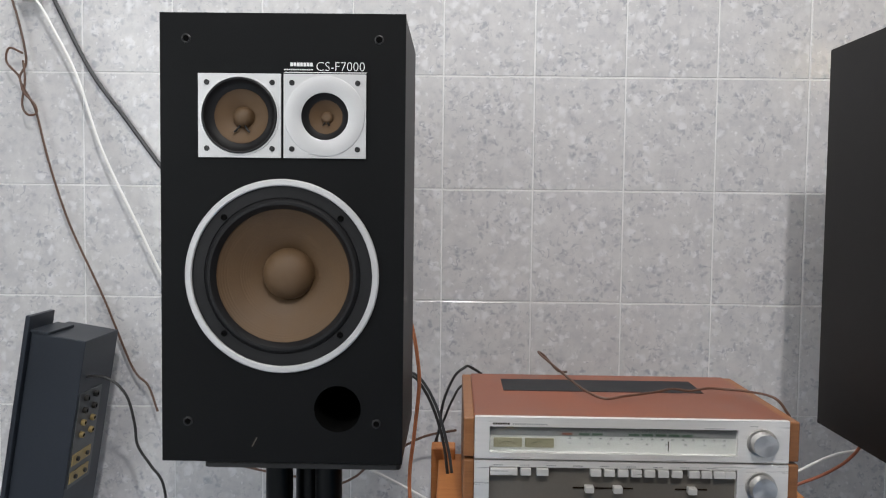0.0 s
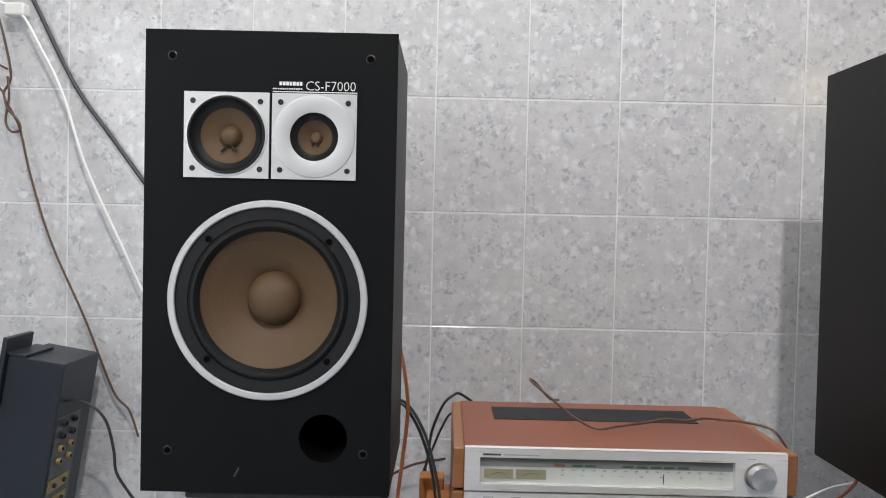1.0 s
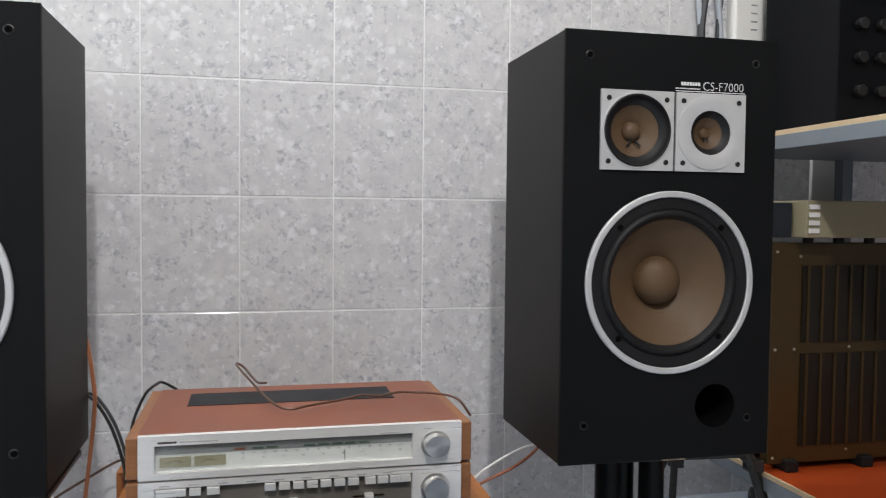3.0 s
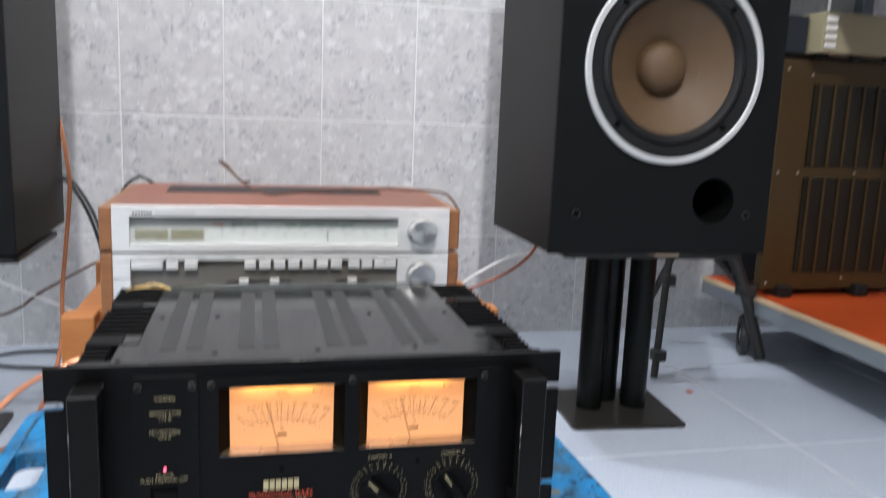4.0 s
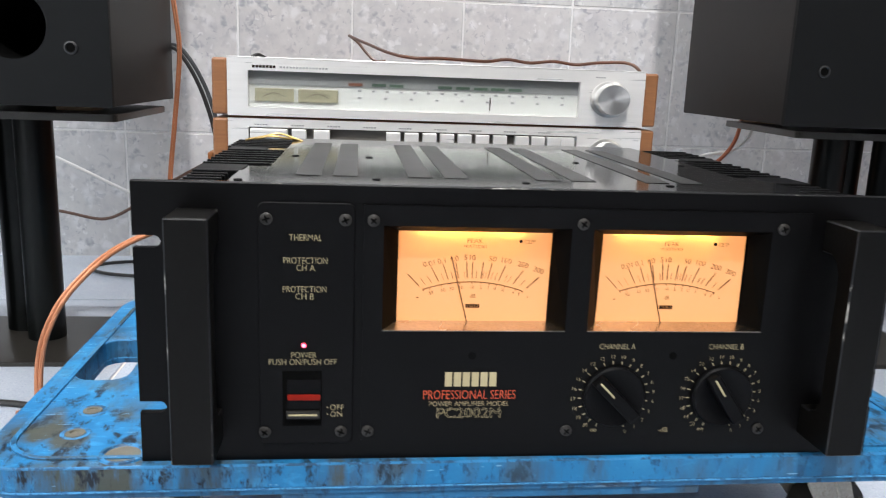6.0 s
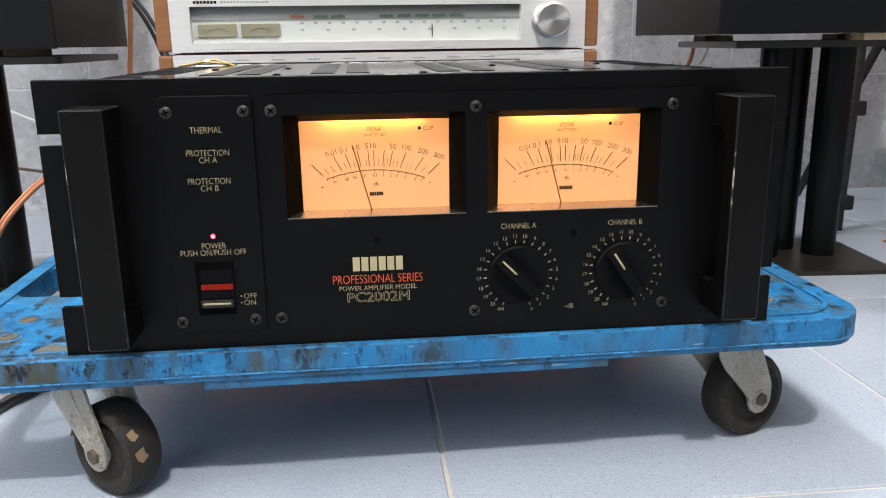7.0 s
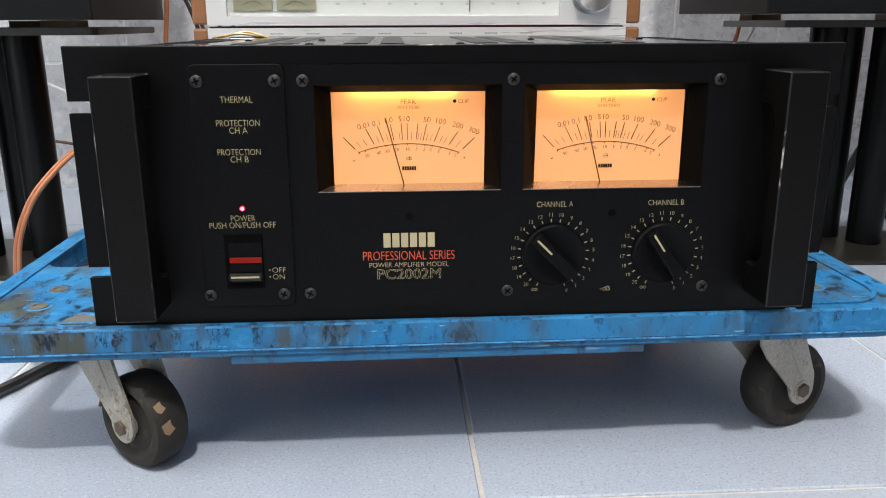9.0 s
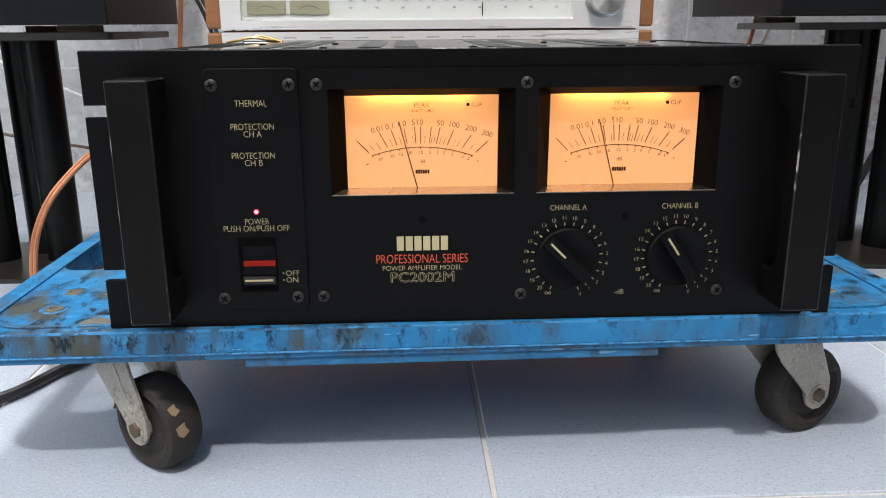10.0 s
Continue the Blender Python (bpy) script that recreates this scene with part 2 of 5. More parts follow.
M_LED = glow("red_lit_led", (1.0, 0.10, 0.19), 4.5, (0.3, 0.01, 0.01))
M_LENS = glow("dim_red_lens", (1.0, 0.01, 0.06), 0.22, (0.25, 0.01, 0.02))
M_BULB = glow("amber_bulb", (1.0, 0.56, 0.12), 95.0)
M_EDGE = surface("black_paint_worn_to_metal", (0.004, 0.004, 0.0048), 0.4, 0.0, vary=0.2, wear=((0.30, 0.29, 0.27), 0.565), spec=0.3)
M_HANDLE = surface("black_enamel_handle", (0.0030, 0.0027, 0.0024), 0.36, vary=0.3, scale=70, grain=0.2, wear=((0.06, 0.055, 0.05), 0.75), spec=0.13)
M_KNOB = turned_metal("turned_aluminium_knob")
M_SOCKET = surface("dark_grey_plastic_socket", (0.011, 0.011, 0.012), 0.4, vary=0.1)
M_TAPE = surface("brown_paper_tape", (0.25, 0.17, 0.10), 0.7, vary=0.25, scale=120, grain=0.4)
M_GLASS = glass_material("clear_window")
M_DIAL = surface("pale_dial_card", (0.55, 0.57, 0.545), 0.5, vary=0.04)
M_OLIVE = surface("olive_meter_card", (0.26, 0.25, 0.165), 0.5, vary=0.1)
M_ORANGE = surface("orange_laminate", (0.38, 0.055, 0.011), 0.35, vary=0.12, scale=20)
M_MIXER = surface("black_blue_rack_paint", (0.0030, 0.0035, 0.0050), 0.42, vary=0.2, spec=0.12)
M_GALV = surface("grey_shelf_steel", (0.22, 0.25, 0.28), 0.45, 0.3, vary=0.1)
M_BRONZE = surface("bronze_painted_chassis", (0.058, 0.034, 0.010), 0.30, 0.25, vary=0.15, scale=20)
M_MESH = surface("dark_grille", (0.010, 0.008, 0.004), 0.5, 0.2, vary=0.3)
M_BEIGE = surface("beige_case", (0.27, 0.24, 0.15), 0.5, vary=0.08)
M_PLASTICWHITE = surface("white_plastic", (0.74, 0.73, 0.70), 0.4, vary=0.04)
M_TAN = surface("tan_board", (0.55, 0.42, 0.26), 0.6, vary=0.12)


# ---- building helpers ----
def thing(name, label, category, at=(0, 0, 0), rz=0.0, group="", kind=""):
    ob = new(name)
    ob.empty_display_size = 0.05
    ob.matrix_world = pose(*at, 0, 0, rz)
    return tagged(ob, label, category, group, kind)


def part(name, bm, material, parent=None, label="", smooth=False):
    me = bpy.data.meshes.new(name)
    bm.to_mesh(me)
    bm.free()
    me.materials.append(material)
    if smooth:
        me.polygons.foreach_set("use_smooth", [True] * len(me.polygons))
        me.set_sharp_from_angle(angle=radians(35))
    ob = new(name, me)
    ob.parent = parent
    return tagged(ob, label)


def again(ob, parent, m):
    """Another object on the same mesh, under parent, at m."""
    o = new(ob.name.split(".")[0], ob.data)
    o.parent = parent
    o.matrix_local = m
    return o


def box(x0, x1, y0, y1, z0, z1, bevel=0.0, seg=2, bm=None):
    own = bmesh.new()
    bmesh.ops.create_cube(own, size=1.0, matrix=Matrix.LocRotScale(((x0 + x1) / 2, (y0 + y1) / 2, (z0 + z1) / 2), None, (x1 - x0, y1 - y0, z1 - z0)))
    if bevel:
        bmesh.ops.bevel(own, geom=own.edges[:], offset=bevel, segments=seg, affect="EDGES", profile=0.5)
    return join(bm, own)


def join(bm, own):
    if bm is None:
        return own
    me = bpy.data.meshes.new("tmp")
    own.to_mesh(me)
    own.free()
    bm.from_mesh(me)
    bpy.data.meshes.remove(me)
    return bm


def rod(a, b, r, n=16, r2=None, bm=None, bevel=0.0):
    a, b = Vector(a), Vector(b)
    own = bmesh.new()
    m = Matrix.Translation((a + b) / 2) @ (b - a).to_track_quat("Z", "Y").to_matrix().to_4x4()
    bmesh.ops.create_cone(own, cap_ends=True, segments=n, radius1=r, radius2=r if r2 is None else r2, depth=(b - a).length, matrix=m)
    if bevel:
        rim = [e for e in own.edges if any(len(f.verts) > 4 for f in e.link_faces)]
        bmesh.ops.bevel(own, geom=rim, offset=bevel, segments=2, affect="EDGES", profile=0.5)
    return join(bm, own)


def lathe(profile, n=48, at=(0, 0, 0), axis="y", bm=None):
    """Turn (radius, height) pairs round an axis through at; height runs towards -y (out of a front) or +z."""
    own = bmesh.new()
    rings = []
    for r, h in profile:
        ring = []
        for k in range(n if r > 1e-6 else 1):
            a = 2 * math.pi * k / n
            c, s = r * math.cos(a), r * math.sin(a)
            ring.append(own.verts.new((at[0] + c, at[1] - h, at[2] + s) if axis == "y" else (at[0] + c, at[1] + s, at[2] + h)))
        rings.append(ring)
    for a, b in zip(rings, rings[1:]):
        for k in range(n):
            quad = [a[k % len(a)], a[(k + 1) % len(a)], b[(k + 1) % len(b)], b[k % len(b)]]
            quad = [v for i, v in enumerate(quad) if v not in quad[:i]]
            if len(quad) > 2:
                own.faces.new(quad)
    bmesh.ops.recalc_face_normals(own, faces=own.faces[:])
    return join(bm, own)


def sweep(points, r, n=8, steps=8, bm=None):
    """A cable: a round tube along a smooth line through points."""
    P = [Vector(p) for p in points]
    P = [P[0] * 2 - P[1], *P, P[-1] * 2 - P[-2]]
    line = []
    for i in range(1, len(P) - 2):
        a, b, c, d = P[i - 1:i + 3]
        for k in range(steps):
            u = k / steps
            line.append(0.5 * (2 * b + (c - a) * u + (2 * a - 5 * b + 4 * c - d) * u * u + (3 * b - a - 3 * c + d) * u ** 3))
    line.append(P[-2])
    own = bmesh.new()
    rings = []
    side = None
    for i, p in enumerate(line):
        d = (line[min(i + 1, len(line) - 1)] - line[max(i - 1, 0)]).normalized()
        side = (side or d.orthogonal()).copy()
        side = (side - d * side.dot(d)).normalized()
        up = d.cross(side)
        rings.append([own.verts.new(p + r * (math.cos(2 * math.pi * k / n) * side + math.sin(2 * math.pi * k / n) * up)) for k in range(n)])
    for a, b in zip(rings, rings[1:]):
        for k in range(n):
            own.faces.new((a[k], a[(k + 1) % n], b[(k + 1) % n], b[k]))
    own.faces.new(rings[0][::-1])
    own.faces.new(rings[-1])
    bmesh.ops.recalc_face_normals(own, faces=own.faces[:])
    return join(bm, own)


def outline(points, y0, y1, bm=None, bevel=0.0):
    """A plate in the x-z plane: the polygon points, from y0 to y1."""
    own = bmesh.new()
    f = own.faces.new([own.verts.new((x, y0, z)) for x, z in points])
    out = bmesh.ops.extrude_face_region(own, geom=[f])
    bmesh.ops.translate(own, verts=[v for v in out["geom"] if isinstance(v, bmesh.types.BMVert)], vec=(0, y1 - y0, 0))
    bmesh.ops.recalc_face_normals(own, faces=own.faces[:])
    if bevel:
        bmesh.ops.bevel(own, geom=own.edges[:], offset=bevel, segments=1, affect="EDGES")
    return join(bm, own)


def plan(points, z0, z1, bm=None, bevel=0.0):
    """A slab: the polygon points in the x-y plane, from z0 to z1."""
    own = bmesh.new()
    f = own.faces.new([own.verts.new((x, y, z0)) for x, y in points])
    out = bmesh.ops.extrude_face_region(own, geom=[f])
    bmesh.ops.translate(own, verts=[v for v in out["geom"] if isinstance(v, bmesh.types.BMVert)], vec=(0, 0, z1 - z0))
    bmesh.ops.recalc_face_normals(own, faces=own.faces[:])
    if bevel:
        bmesh.ops.bevel(own, geom=own.edges[:], offset=bevel, segments=2, affect="EDGES")
    return join(bm, own)


def rounded(x0, x1, z0, z1, r, n=5):
    pts = []
    for cx, cz, a0 in ((x1 - r, z1 - r, 0), (x0 + r, z1 - r, 90), (x0 + r, z0 + r, 180), (x1 - r, z0 + r, 270)):
        pts += [(cx + r * math.cos(radians(a0 + 90 * k / n)), cz + r * math.sin(radians(a0 + 90 * k / n))) for k in range(n + 1)]
    return pts


def lettering(name, text, x, y, z, height, material, parent, width=None, align="CENTER", deep=0.0002, hollow=False, lean=0.0):
    """Raised print facing -y, its middle (or left end) at x, z."""
    cu = bpy.data.curves.new(name, "FONT")
    cu.body, cu.size, cu.align_x, cu.align_y = text, 1.0, align, "CENTER"
    cu.resolution_u = 3
    cu.offset = 0.0 if hollow else -0.014
    if hollow:
        cu.fill_mode, cu.bevel_depth, cu.bevel_resolution = "NONE", 0.011, 0
    tmp = bpy.data.objects.new("tmp", cu)
    scene.collection.objects.link(tmp)
    bpy.context.view_layer.update()
    me = bpy.data.meshes.new_from_object(tmp.evaluated_get(bpy.context.evaluated_depsgraph_get()))
    bpy.data.objects.remove(tmp)
    bpy.data.curves.remove(cu)
    xs = [v.co.x for v in me.vertices]
    ys = [v.co.y for v in me.vertices]
    s = height / max(1e-6, max(ys) - min(ys))
    sx = s if width is None else width / max(1e-6, max(xs) - min(xs))
    mx = (max(xs) + min(xs)) / 2 if align == "CENTER" else min(xs)
    my = (max(ys) + min(ys)) / 2
    for v in me.vertices:
        u, w = (v.co.x - mx) * sx, (v.co.y - my) * s
        c, k = math.cos(radians(lean)), math.sin(radians(lean))
        v.co = (x + u * c + w * k, y - deep - v.co.z * s, z - u * k + w * c)
    me.materials.append(material)
    ob = new(name, me)
    ob.parent = parent
    return ob


def bars(name, x0, x1, z0, z1, y, material, parent, count=1, gap=0.25, deep=0.0003):
    """Plain bars in place of print, count side by side."""
    w = (x1 - x0) / count
    if name == "maker_mark":
        for k in range(count):
            part(name, box(x0 + k * w, x0 + (k + 1) * w - w * gap, y - deep, y, z0, z1), material, parent)
        return
    bm = bmesh.new()
    for k in range(count):
        box(x0 + k * w, x0 + (k + 1) * w - (w * gap if count > 1 else 0), y - deep, y, z0, z1, bm=bm)
    return tagged(part(name, bm, material, parent), kind="stuff")


def grid_plate(xs, zs, holes, y0, y1):
    """One welded plate in the x-z plane, from y0 to y1, on a grid of lines, with the cells in holes left open."""
    bm = bmesh.new()
    grid = {}

    def vert(i, j, k):
        if (i, j, k) not in grid:
            grid[i, j, k] = bm.verts.new((xs[i], (y0, y1)[k], zs[j]))
        return grid[i, j, k]

    cells = {(i, j) for i in range(len(xs) - 1) for j in range(len(zs) - 1)} - set(holes)
    for i, j in cells:
        for k in (0, 1):
            bm.faces.new([vert(i, j, k), vert(i + 1, j, k), vert(i + 1, j + 1, k), vert(i, j + 1, k)])
        for di, dj, a, b in ((-1, 0, (i, j), (i, j + 1)), (1, 0, (i + 1, j), (i + 1, j + 1)), (0, -1, (i, j), (i + 1, j)), (0, 1, (i, j + 1), (i + 1, j + 1))):
            if (i + di, j + dj) not in cells:
                bm.faces.new([vert(*a, 0), vert(*b, 0), vert(*b, 1), vert(*a, 1)])
    bmesh.ops.recalc_face_normals(bm, faces=bm.faces[:])
    return bm


def worn_top(bm, z):
    """Bevel the edges along the top at z; the bevel takes the second material."""
    top = [e for e in bm.edges if all(abs(v.co.z - z) < 1e-6 for v in e.verts) and len(e.link_faces) == 2 and e.calc_face_angle(0) > 1.0]
    bmesh.ops.bevel(bm, geom=top, offset=0.0006, segments=1, affect="EDGES", material=1)
    return bm


def slab_with_holes(outer, holes, z0, z1, bevel=0.0):
    """A slab in the x-y plane with any outline and holes through it."""
    bm = bmesh.new()
    edges = []
    for loop in (outer, *holes):
        vs = [bm.verts.new((x, y, z0)) for x, y in loop]
        edges += [bm.edges.new((a, b)) for a, b in zip(vs, vs[1:] + vs[:1])]
    bmesh.ops.triangle_fill(bm, use_beauty=True, use_dissolve=False, edges=edges)
    out = bmesh.ops.extrude_face_region(bm, geom=bm.faces[:])
    bmesh.ops.translate(bm, verts=[v for v in out["geom"] if isinstance(v, bmesh.types.BMVert)], vec=(0, 0, z1 - z0))
    bmesh.ops.recalc_face_normals(bm, faces=bm.faces[:])
    if bevel:
        rim = [e for e in bm.edges if len(e.link_faces) == 2 and e.calc_face_angle(0) > 1.2 and abs(e.verts[0].co.z - e.verts[1].co.z) < 1e-6]
        bmesh.ops.bevel(bm, geom=rim, offset=bevel, segments=2, affect="EDGES", profile=0.5, material=1)
    return bm


# ---- room ----
X0, X1, Y0, Y1, Z1 = -1.15, 2.85, -4.6, 2.07, 3.15


def room():
    wn = part("wall_north", box(X0 - 0.1, X1 + 0.1, Y1 + 0.0012, Y1 + 0.12, -0.05, Z1), M_GROUT)
    tagged(wn, "wall of marbled pale grey glazed tiles with white joints", "wall", kind="structure")
    # unseen walls; their dark paint keeps bounced light low
    for name, b in (("wall_south", (X0 - 0.1, X1 + 0.1, Y0 - 0.1, Y0, -0.05, Z1)), ("wall_west", (X0 - 0.1, X0, Y0, Y1, -0.05, Z1)), ("wall_east", (X1, X1 + 0.1, Y0, Y1, -0.05, Z1))):
        tagged(part(name, box(*b), M_PAINT), "plain unseen room wall, painted dark to hold down bounced light", "wall", kind="structure")
    # unseen ceiling, left paler so light bounces down from it
    tagged(part("ceiling", box(X0 - 0.1, X1 + 0.1, Y0 - 0.1, Y1 + 0.1, Z1, Z1 + 0.1), M_LIGHTPAINT), "plain unseen ceiling, painted white to bounce light down", "ceiling", kind="structure")
    fl = tagged(part("floor", box(X0 - 0.1, X1 + 0.1, Y0 - 0.1, Y1, -0.1, -0.002), M_FGROUT), "pale blue speckled floor tiles with sandy joints", "floor", kind="structure")
    return wn, fl


WALL, FLOOR = room()


# ---- loudspeakers ----
def driver_screws(points, r, parent, y, material=None):
    for x, z in points:
        part("screw", lathe([(r, 0), (r, 0.0012), (r * 0.55, 0.0014), (r * 0.45, 0.0006), (0, 0.0006)], 12, (x, y, z)), material or M_SOCKET, parent)


def loudspeaker(at, label, scratched=False):
    """A three-way cabinet; its front lies at y = 0, its bottom just over z = 0."""
    W, H, D = 0.375, 0.70, 0.300
    low = 0.0085
    sp = thing("loudspeaker", label, "loudspeaker", at, group="pair of loudspeakers")
    bm = box(-W / 2 + 0.001, W / 2 - 0.001, 0.007, D, low + 0.001, H - 0.001)
    bmesh.ops.delete(bm, geom=[f for f in bm.faces if f.normal.y < -0.5], context="FACES_ONLY")
    bmesh.ops.solidify(bm, geom=bm.faces[:], thickness=0.012)
    part("cabinet", bm, M_SIDE, sp, "dark grained vinyl cabinet shell")
    # front board with a round opening for the woofer and one for the port
    port = (0.0865, 0.094)
    board = baffle(W, H, low, [(0.0, 0.300, 0.1395), (port[0], port[1], 0.0365)])
    part("front_board", board, M_VINYL, sp, "matt black front board with scuffs")
    part("port", lathe([(0.0365, 0), (0.0355, -0.002), (0.0355, -0.13), (0, -0.13)], 40, (port[0], 0, port[1])), M_HOLE, sp, "round black bass port", True)
    for x, z in ((-0.147, 0.661), (0.147, 0.661), (-0.147, 0.0715), (0.147, 0.0715)):
        part("grille_socket", lathe([(0.0072, 0), (0.0072, 0.0012), (0.0055, 0.0018), (0.0046, 0.0003), (0.0046, -0.006), (0, -0.006)], 20, (x, 0, z)), M_SOCKET, sp, "", True)
    for x, z in ((-0.147, 0.661), (0.147, 0.661), (-0.147, 0.0715), (0.147, 0.0715)):
        part("socket_hole", lathe([(0.0044, 0.0008), (0, 0.0008)], 16, (x, 0, z)), M_HOLE, sp)
    # woofer
    w = part("woofer", lathe([(0.1495, 0), (0.1495, 0.004), (0.1475, 0.0056), (0.1405, 0.0056), (0.139, 0.004), (0.139, 0.001)], 96, (0, 0, 0.300)), M_SILVER, sp, "silver ring round the bass driver", True)
    part("basket", lathe([(0.139, 0.002), (0.139, 0.0005), (0.121, 0.0), (0.120, -0.002), (0.1185, -0.004)], 96, (0, 0, 0.300)), M_RUBBER, w, "black driver rim", True)
    part("surround", lathe([(0.1205, -0.002), (0.1185, 0.002), (0.1145, 0.0052), (0.1105, 0.005), (0.107, 0.001), (0.1035, -0.005)], 96, (0, 0, 0.300)), M_RUBBER, w, "", True)
    prof = []
    for k in range(56):
        r = 0.105 - (0.105 - 0.040) * k / 55
        u = (0.105 - r) / 0.065
        groove = 0.00035 * (1 if (k % 3 == 0 and (u < 0.22 or 0.45 < u < 0.75)) else 0)
        prof.append((r, -0.005 - 0.046 * u ** 0.88 - groove))
    part("cone", lathe(prof, 96, (0, 0, 0.300)), M_CONE, w, "tan paper cone with fine ribs", True)
    dome = [(0.0415, -0.0510), (0.0405, -0.046)] + [(0.0405 * math.cos(a), -0.046 + 0.028 * math.sin(a)) for a in (radians(10 * k) for k in range(1, 9))] + [(0, -0.018)]
    part("dust_cap", lathe(dome, 64, (0, 0, 0.300)), M_CONE, w, "", True)
    driver_screws([(0.127 * math.cos(radians(a)), 0.300 + 0.127 * math.sin(radians(a))) for a in (45, 135, 225, 315)], 0.0050, w, -0.0005, M_HOLE)
    # mid and treble drivers on square silver plates
    for name, x0, x1, hole in (("midrange", -0.128, -0.0015, 0.0545), ("tweeter", 0.0025, 0.128, 0.036)):
        cx, cz = (x0 + x1) / 2, 0.545
        d = part(name, plate_with_hole(x0, x1, cz - 0.0635, cz + 0.0635, cx, cz, hole, 0.004), M_SILVER, sp, "square silver plate of the " + name + " driver")
        driver_screws([(cx + sx * 0.050, cz + sz * 0.050) for sx in (-1, 1) for sz in (-1, 1)], 0.0042, d, -0.004)
        if name == "midrange":
            part("rim", lathe([(0.0575, 0.004), (0.0575, 0.0062), (0.056, 0.0068), (0.0545, 0.0062), (0.0535, 0.002), (0.047, -0.004), (0.041, -0.0075)], 64, (cx, 0, cz)), M_RUBBER, d, "glossy black driver rim", True)
            part("ring", lathe([(0.0605, 0.004), (0.0605, 0.0052), (0.0585, 0.0056), (0.0575, 0.0045)], 64, (cx, 0, cz)), M_SILVER, d, "", True)
            part("cone", lathe([(0.0415, -0.0065), (0.039, -0.009), (0.028, -0.0145), (0.016, -0.021)], 64, (cx, 0, cz)), M_CONE, d, "", True)
            part("dust_cap", lathe([(0.0165, -0.021), (0.0155, -0.016), (0.011, -0.0105), (0.006, -0.008), (0, -0.0073)], 40, (cx, 0, cz)), M_CONE, d, "", True)
            lead = sweep([(cx - 0.004, 0.014, cz - 0.014), (cx - 0.008, 0.011, cz - 0.020), (cx - 0.012, 0.010, cz - 0.024)], 0.0016)
            lead = sweep([(cx + 0.004, 0.014, cz - 0.014), (cx + 0.008, 0.011, cz - 0.020), (cx + 0.012, 0.010, cz - 0.024)], 0.0016, bm=lead)
            part("lead_wire", lead, M_RUBBER, d)
        else:
            part("ring", lathe([(0.0610, 0.004), (0.0605, 0.0054), (0.0585, 0.0058), (0.040, 0.0050), (0.0365, 0.0040), (0.0355, 0.0020)], 64, (cx, 0, cz)), M_SILVER, d, "raised round silver flange", True)
            part("rim", lathe([(0.0358, 0.003), (0.034, 0.001), (0.030, -0.0040), (0.0255, -0.0065)], 64, (cx, 0, cz)), M_RUBBER, d, "", True)
            part("cone", lathe([(0.0262, -0.0060), (0.024, -0.0085), (0.016, -0.014), (0.009, -0.019)], 64, (cx, 0, cz)), M_CONE, d, "", True)
            part("dust_cap", lathe([(0.0095, -0.019), (0.009, -0.0155), (0.006, -0.0125), (0, -0.0115)], 40, (cx, 0, cz)), M_CONE, d, "", True)
            lead = sweep([(cx - 0.002, 0.013, cz - 0.008), (cx - 0.005, 0.010, cz - 0.0125)], 0.0012)
            lead = sweep([(cx + 0.002, 0.013, cz - 0.008), (cx + 0.005, 0.010, cz - 0.0125)], 0.0012, bm=lead)
            part("lead_wire", lead, M_RUBBER, d)
    badge = part("badge", box(0.0025, 0.128, -0.0008, 0, 0.6105, 0.6118), M_WHITE, sp, "small printed badge over the treble driver")
    lettering("model_print", "CS-F7000", 0.0885, 0, 0.6205, 0.0135, M_WHITE, badge, 0.0735)
    bars("maker_mark", 0.012, 0.047, 0.6205, 0.626, 0, M_WHITE, badge, 7, 0.18)
    bars("small_print", 0.0025, 0.047, 0.6145, 0.6165, 0, M_WHITE, badge, 13, 0.3)
    if scratched:
        mark = box(-0.0010, 0.0010, -0.0004, 0.0, -0.008, 0.008)
        mark.transform(Matrix.Translation((-0.043, 0, 0.040)) @ Matrix.Rotation(radians(28), 4, "Y"))
        part("scratch", mark, M_SCRATCH, sp, "pale scratch in the black front")
    sp.scale = (0.991, 0.991, 0.991)
    return sp


def ring_fill(bm, square, cx, cz, r, y, n=64):
    """Faces at y between a rectangle (x0, x1, z0, z1) and a circle in it."""
    x0, x1, z0, z1 = square
    inner, outer = [], []
    for k in range(n):
        a = 2 * math.pi * (k + 0.5) / n
        c, s = math.cos(a), math.sin(a)
        reach = min(((x1 if c > 0 else x0) - cx) / c if abs(c) > 1e-9 else 9, ((z1 if s > 0 else z0) - cz) / s if abs(s) > 1e-9 else 9)
        inner.append(bm.verts.new((cx + r * c, y, cz + r * s)))
        outer.append(bm.verts.new((cx + reach * c, y, cz + reach * s)))
    for k in range(n):
        j = (k + 1) % n
        a, b = outer[k].co, outer[j].co
        loop = [inner[k], outer[k], outer[j], inner[j]]
        if abs(a.x - b.x) > 1e-7 and abs(a.z - b.z) > 1e-7:
            vert = [v for v in (a, b) if abs(v.x - x0) < 1e-6 or abs(v.x - x1) < 1e-6][0]
            hor = b if vert is a else a
            loop.insert(2, bm.verts.new((vert.x, y, hor.z)))
        bm.faces.new(loop)
    return inner, outer


